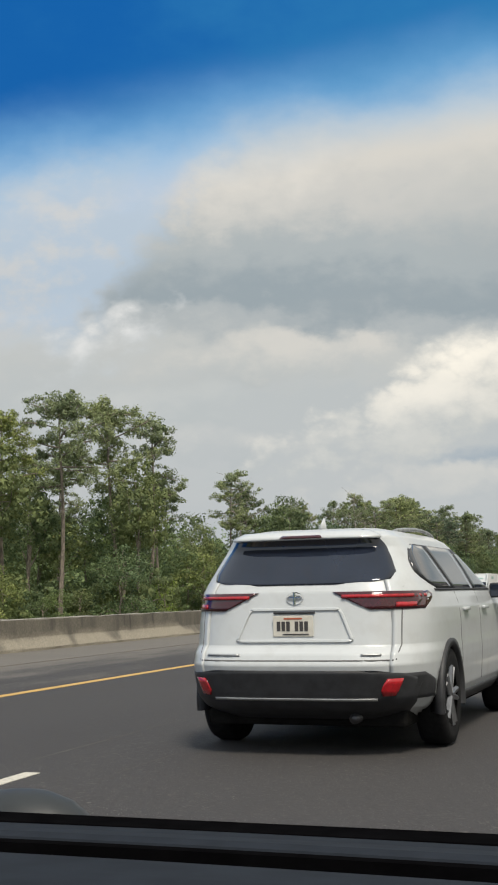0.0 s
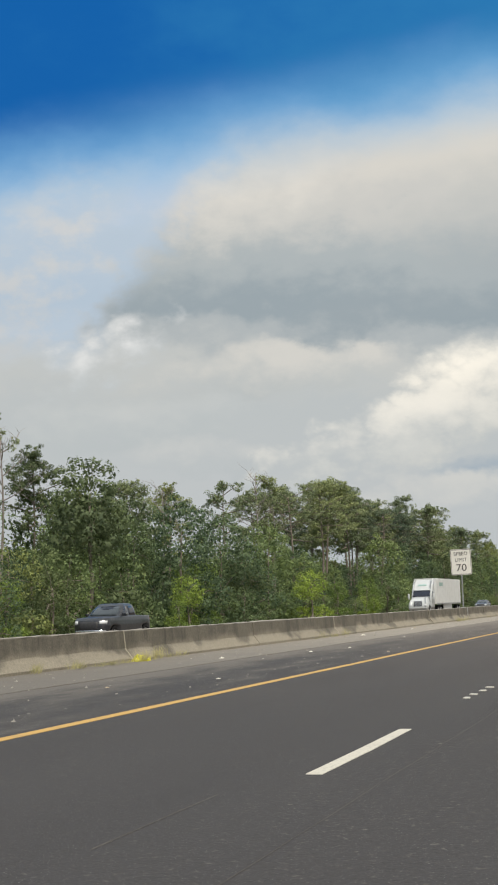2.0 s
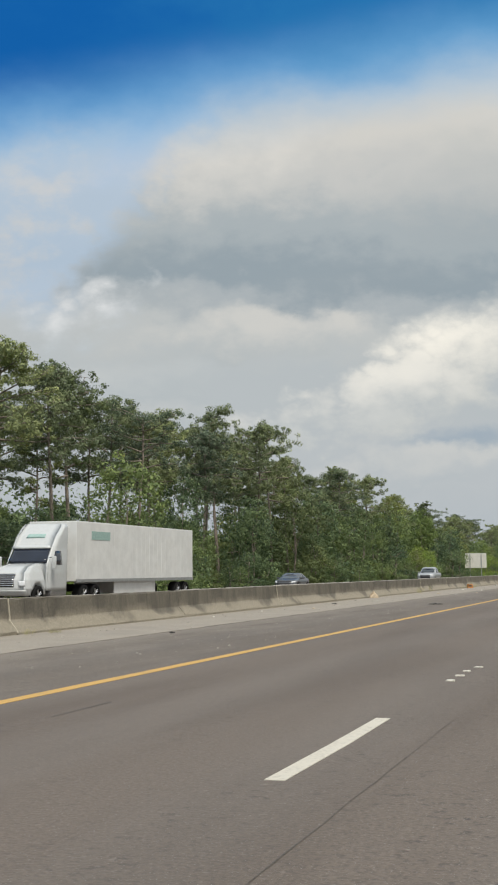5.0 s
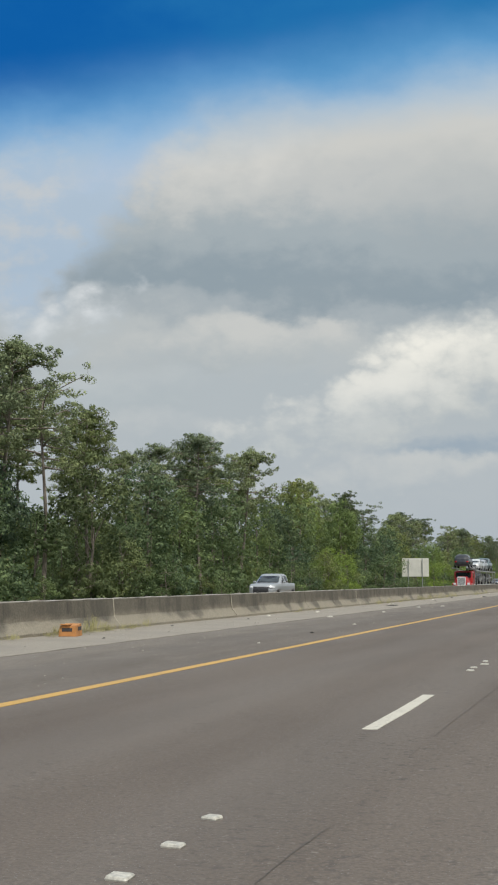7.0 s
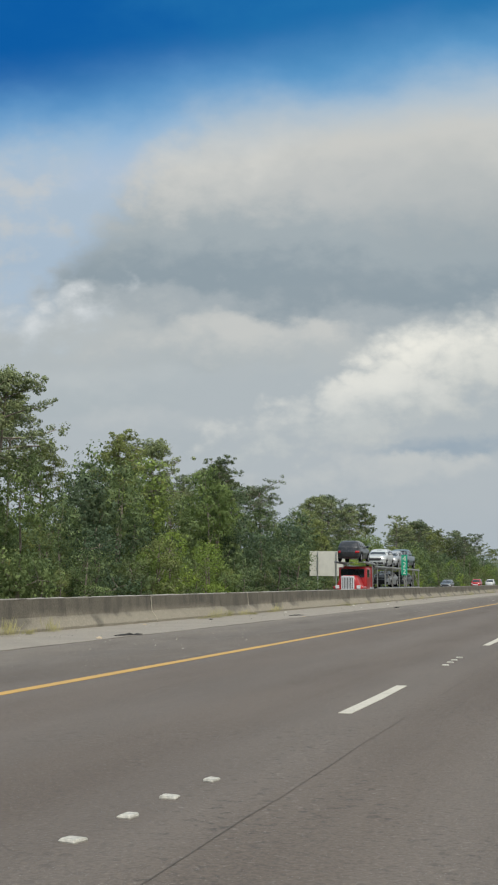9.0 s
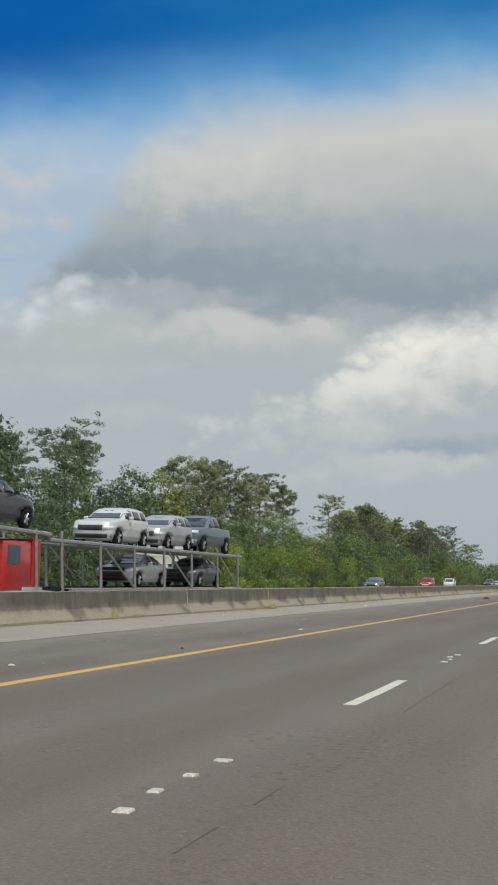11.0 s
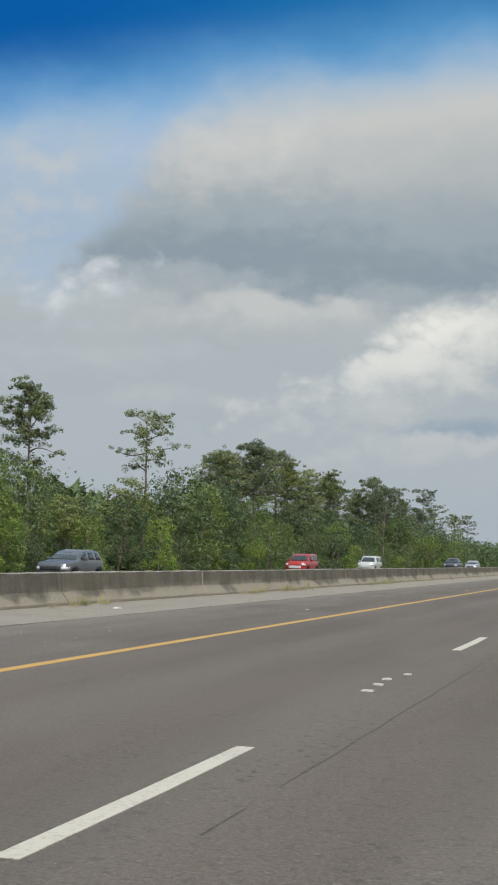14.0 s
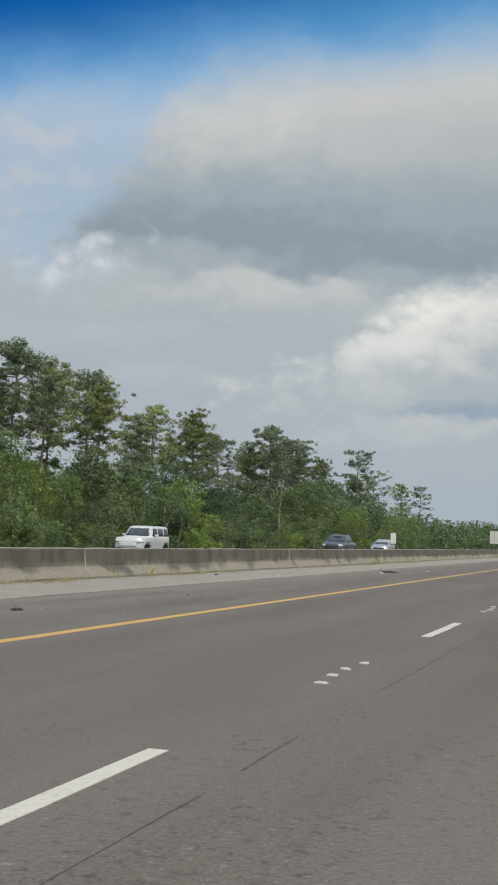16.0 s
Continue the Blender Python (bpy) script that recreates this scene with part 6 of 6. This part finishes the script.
# ---------------------------------------------------------------- litter and weeds on the shoulder
def cardboard_box():
    t = thing("cardboard_box", "crushed orange-brown cardboard box lying on the shoulder", "box", "", pose(-9.10, 221.0, 0, 0, 0, 14))
    bm = box(-0.19, 0.19, -0.29, 0.29, 0.0, 0.23)
    for v in bm.verts:
        if v.co.z > 0.1:
            v.co.x *= 0.86
            v.co.z += 0.03 * math.sin(v.co.y * 9)
    part("carton", bm, M["cardboard"], t, "orange-brown carton")
    part("flap", box(-0.15, 0.05, -0.34, -0.12, 0.23, 0.25), M["cardboard"], t)
    part("label_bar", box(0.165, 0.180, -0.08, 0.24, 0.11, 0.19), M["ink"], t, "dark printed panel")
    part("label_bar", box(-0.12, 0.09, -0.297, -0.285, 0.10, 0.17), M["ink"], t)


cardboard_box()


def shard(name, label, category, mat, x, y, l, w, h, turn, seed, z=0.0):
    """A flat, torn, curled scrap."""
    r = np.random.default_rng(seed)
    bm = bmesh.new()
    n = 9
    top, bot = [], []
    for i in range(n):
        f = i / (n - 1) - 0.5
        c = h * (0.35 + 0.65 * abs(math.sin(i * 1.3 + seed))) * (1 - 0.6 * abs(f) * 2)
        ww = w * (1 - (2 * f) ** 4) * (0.7 + 0.5 * r.random()) + 0.004
        d = w * 0.5 * r.normal() * 0.4
        top.append([bm.verts.new((f * l, d - ww / 2, c * 0.3)), bm.verts.new((f * l, d, c)), bm.verts.new((f * l, d + ww / 2, c * 0.25))])
        bot.append([bm.verts.new((f * l, d - ww / 2, -0.004)), bm.verts.new((f * l, d + ww / 2, -0.004))])
    for i in range(n - 1):
        a, b, p, q = top[i], top[i + 1], bot[i], bot[i + 1]
        for fc in ((a[0], b[0], b[1], a[1]), (a[1], b[1], b[2], a[2]), (p[0], q[0], b[0], a[0]), (a[2], b[2], q[1], p[1]), (p[1], q[1], q[0], p[0])):
            bm.faces.new(fc)
    for e, b in ((top[0], bot[0]), (top[-1], bot[-1])):
        bm.faces.new((e[0], e[1], e[2], b[1], b[0]))
    me = bpy.data.meshes.new(name)
    bmesh.ops.recalc_face_normals(bm, faces=bm.faces)
    bm.to_mesh(me)
    bm.free()
    me.materials.append(mat)
    ob = new(name, me)
    ob.matrix_basis = pose(x, y, z, 0, 0, turn)
    return tagged(ob, label, category)


TYRE = "torn black tyre tread lying on the shoulder"
shard("tyre_scrap", TYRE, "debris", M["dark_litter"], -5.74, 402.4, 1.1, 0.20, 0.12, 75, 1)
shard("tyre_scrap", TYRE, "debris", M["dark_litter"], -6.12, 517.7, 0.9, 0.22, 0.08, 60, 2)
shard("tyre_scrap", TYRE, "debris", M["dark_litter"], -5.03, 182.5, 0.5, 0.16, 0.05, 10, 3)
shard("tyre_scrap", TYRE, "debris", M["dark_litter"], -4.8, 120.0, 0.35, 0.14, 0.06, 40, 4)
shard("metal_strip", "long dark metal strip lying on the shoulder", "debris", M["dark_litter"], -8.19, 252.2, 0.95, 0.12, 0.05, 70, 5)
shard("metal_strip", "long dark metal strip lying on the shoulder", "debris", M["dark_litter"], -7.34, 281.2, 0.9, 0.10, 0.05, 72, 6)
shard("metal_strip", "thin dark strip lying on the shoulder", "debris", M["dark_litter"], -7.74, 296.5, 0.8, 0.09, 0.04, 70, 7)
torn = np.random.default_rng(41)
for i in range(13):
    f = torn.random()
    shard("paper_litter", "torn pale tan paper scrap on the asphalt", "litter", M["tan_litter"], -5.15 + 0.85 * f + 0.10 * torn.normal(), 410.3 + 1.2 * f + 0.35 * torn.normal(), 0.14 + 0.26 * torn.random(), 0.07 + 0.10 * torn.random(), 0.03, 360 * torn.random(), 300 + i)
shard("plastic_bag", "crumpled yellow bag at the barrier's foot", "litter", M["lime_litter"], -9.42, 78.8, 0.55, 0.25, 0.20, 80, 10)
shard("paper_litter", "orange scrap at the barrier's foot", "litter", M["tan_litter"], -9.45, 193.0, 0.7, 0.3, 0.30, 80, 12)
lit = np.random.default_rng(17)
KINDS = [("paper_litter", "small pale paper litter on the shoulder", "pale_litter"), ("paper_litter", "small pale paper litter on the shoulder", "pale_litter"), ("debris_chip", "small dark scrap on the shoulder", "dark_litter"), ("paper_litter", "small tan paper scrap on the shoulder", "tan_litter")]
for i in range(110):
    nm, lb, mt = KINDS[int(lit.integers(4))]
    x = -9.2 + abs(lit.normal(0, 0.8)) if i % 3 else -4.2 - 3.2 * lit.random()
    sc = 0.25 + 0.55 * lit.random() ** 2
    shard(nm, lb, "litter", M[mt], max(-9.28, min(x, -4.0)), 40 + 500 * lit.random(), 0.26 * sc, 0.13 * sc, 0.07 * sc, 360 * lit.random(), 100 + i)


def grit_mesh():
    """Grit and stone chips too many to count."""
    r = np.random.default_rng(23)
    n = 8000
    u = r.random(n)
    x = np.where(u < 0.6, -9.25 + np.abs(r.normal(0, 1.0, n)), -7.6 + 3.6 * r.random(n))
    x = np.clip(x, -9.25, -4.0)
    c = np.stack([x, 40 + 520 * r.random(n), np.full(n, 0.012)], 1)
    s = 0.008 + 0.016 * r.random((n, 1)) ** 3
    d = np.array([(1, 0, 0), (0, 1, 0), (-1, -0.3, 0), (0.1, 0.1, 0.9)])
    vs = (c[:, None, :] + d[None] * s[:, :, None] * (0.6 + 0.8 * r.random((n, 4, 1)))).reshape(-1, 3)
    fs = []
    for i in range(n):
        k = 4 * i
        fs += [(k, k + 1, k + 3), (k + 1, k + 2, k + 3), (k + 2, k, k + 3)]
    return mesh_of("grit", vs, fs, M["grit"])


tagged(new("grit", grit_mesh()), "pale grit and stone chips scattered on the shoulder", "grit", "", "stuff")


def weeds_mesh():
    """Dry tufts growing out of the joint at the barrier's foot."""
    r = np.random.default_rng(29)
    out = []
    for i in range(2000):
        y = 40 + 560 * r.random()
        dense = noise.noise(Vector((y * 0.11, 7.0, 0.0)))
        if dense < 0.10 + 0.40 * r.random() - (0.20 if y > 250 else 0.0):
            continue
        k = 0.05 + 0.30 * r.random() ** 2.6
        n = int(14 + 34 * r.random())
        base = np.array((-9.36 + 0.10 * r.random(), y, 0.0)) + r.normal(0, 1, (n, 3)) * (0.06, 0.09, 0)
        tip = base + np.abs(r.normal(0, 1, (n, 3))) * (0.05, 0.0, 0) + r.normal(0, 1, (n, 3)) * (0.04, 0.11, 0) + np.array((0, 0, 1)) * k * (0.5 + 0.8 * r.random((n, 1)))
        w = np.array((0.0, 0.011, 0.0))
        mid = (base + tip) / 2 + r.normal(0, 0.02, (n, 3))
        at = np.stack([base, mid + w, tip, mid - w], 1).reshape(-1, 3)
        nor = np.repeat(np.array((0.75, -0.1, 0.65)) + r.normal(0, 0.2, (n, 3)), 4, 0)
        out.append(np.hstack([at, nor / np.linalg.norm(nor, axis=1)[:, None]]))
    return leaf_mesh("weeds", np.concatenate(out), M["weed"], 4)


tagged(new("weeds", weeds_mesh()), "dry straw-coloured weeds along the barrier's foot", "weeds", "", "stuff")

# ---------------------------------------------------------------- the car from which the road is seen, at the walk's start
def own_car():
    """Silver car, roof on pillars, its windscreen opening left free; the eye sits over the passenger seat."""
    t = thing("car", "silver car with dark dashboard in the outer lane", "car", "", pose(3.85, -7.25, 0))
    sh = Shell([(0.24, 0.15, 4.60, 0.82), (0.40, 0.0, 4.72, 0.90), (0.65, 0.0, 4.74, 0.91), (0.78, 0.05, 4.60, 0.90), (0.86, 0.10, 4.30, 0.88), (0.90, 0.14, 3.95, 0.86), (0.925, 0.18, 3.86, 0.84)], (0.95, 3.80), 0.335, (5.0, 9.0))
    skin("body", sh.body(72, 20), M["silver_paint"], t, "silver bodywork", True)
    for s in (1, -1):
        for wy in (0.95, 3.80):
            wheel(t, s * 0.80, wy, 0.335, 0.22, M["alloy"], 20)
        bm = bmesh.new()
        rod(bm, (s * 0.80, 3.62, 0.92), (s * 0.60, 2.70, 1.43), 0.05, 0.045, 8)
        part("front_pillar", bm, M["silver_paint"], t, "", True)
        bm = bmesh.new()
        rod(bm, (s * 0.80, 0.45, 0.92), (s * 0.58, 1.05, 1.43), 0.07, 0.05, 8)
        part("rear_pillar", bm, M["silver_paint"], t, "", True)
    part("roof", box(-0.64, 0.64, 0.95, 2.80, 1.44, 1.49, 0.03), M["silver_paint"], t, "silver roof", True)
    dash = [(3.76, 0.85), (3.752, 0.9730), (3.70, 0.9835), (3.67, 0.9860), (3.60, 0.9973), (3.585, 0.9958), (3.58, 0.9878), (3.60, 0.86), (3.45, 0.86), (3.462, 0.9985), (3.455, 1.0075), (3.42, 1.0199), (3.36, 1.0252), (3.25, 1.0332), (3.08, 1.0352), (2.98, 1.0052), (2.95, 0.86)]
    vs, fs = [], []
    n, m = len(dash), 36
    for i in range(m + 1):
        x = -0.78 + 1.56 * i / m
        bow = 0.05 * (1 - (x / 0.78) ** 2) - 0.05
        for y, z in dash:
            vs.append((x, y + bow, z))
        if i:
            for j in range(n):
                a = (i - 1) * n + j
                fs.append((a, (i - 1) * n + (j + 1) % n, i * n + (j + 1) % n, i * n + j))
    fs += [tuple(range(n)), tuple(m * n + j for j in reversed(range(n)))]
    pad = skin("dashboard", (vs, fs), M["dash"], t, "dark slate moulded dashboard with a deep slot", False)
    # black wall and floor added to put the deep slot's shade in colour
    vs, fs = [], []
    for i in range(29):
        x = -0.76 + 1.52 * i / 28
        bow = -0.05 * (x / 0.78) ** 2
        vs += [(x, 3.570 + bow, 0.87), (x, 3.582 + bow, 0.87), (x, 3.582 + bow, 0.9945), (x, 3.570 + bow, 0.9945)]
        if i:
            k = 4 * i
            fs += [(k - 4 + j, k - 4 + (j + 1) % 4, k + (j + 1) % 4, k + j) for j in range(4)]
    skin("slot_liner", (vs, fs), M["void"], pad, "black slot wall painted as the shade of a deep slot", False)
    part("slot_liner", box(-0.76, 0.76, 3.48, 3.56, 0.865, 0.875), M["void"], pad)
    part("clip", box(-0.185, -0.17, 3.485, 3.50, 0.88, 1.0025, 0.003), M["steel"], pad, "small pale clip in the slot")
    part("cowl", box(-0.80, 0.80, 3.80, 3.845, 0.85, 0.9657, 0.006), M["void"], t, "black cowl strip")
    bm = bmesh.new()
    bmesh.ops.create_uvsphere(bm, u_segments=16, v_segments=8, radius=0.075)
    bmesh.ops.transform(bm, verts=bm.verts, matrix=pose(-0.335, 3.95, 0.925) @ Matrix.Diagonal((1.15, 0.7, 0.62, 1)))
    wip = part("wiper", bm, M["wiper"], t, "grey wiper arm resting at the cowl", True)
    bm = bmesh.new()
    for a, b in (((-0.36, 3.95, 0.955), (-0.46, 3.97, 0.965)), ((-0.46, 3.97, 0.965), (-0.78, 3.98, 0.93))):
        rod(bm, a, b, 0.012, 0.010, 8)
    part("wiper_blade", bm, M["black_plastic"], wip, "", True)
    part("rear_view_mirror", box(-0.12, 0.12, 3.02, 3.05, 1.375, 1.43, 0.012), M["black_plastic"], t, "dark interior mirror", True)
    return t


own_car()
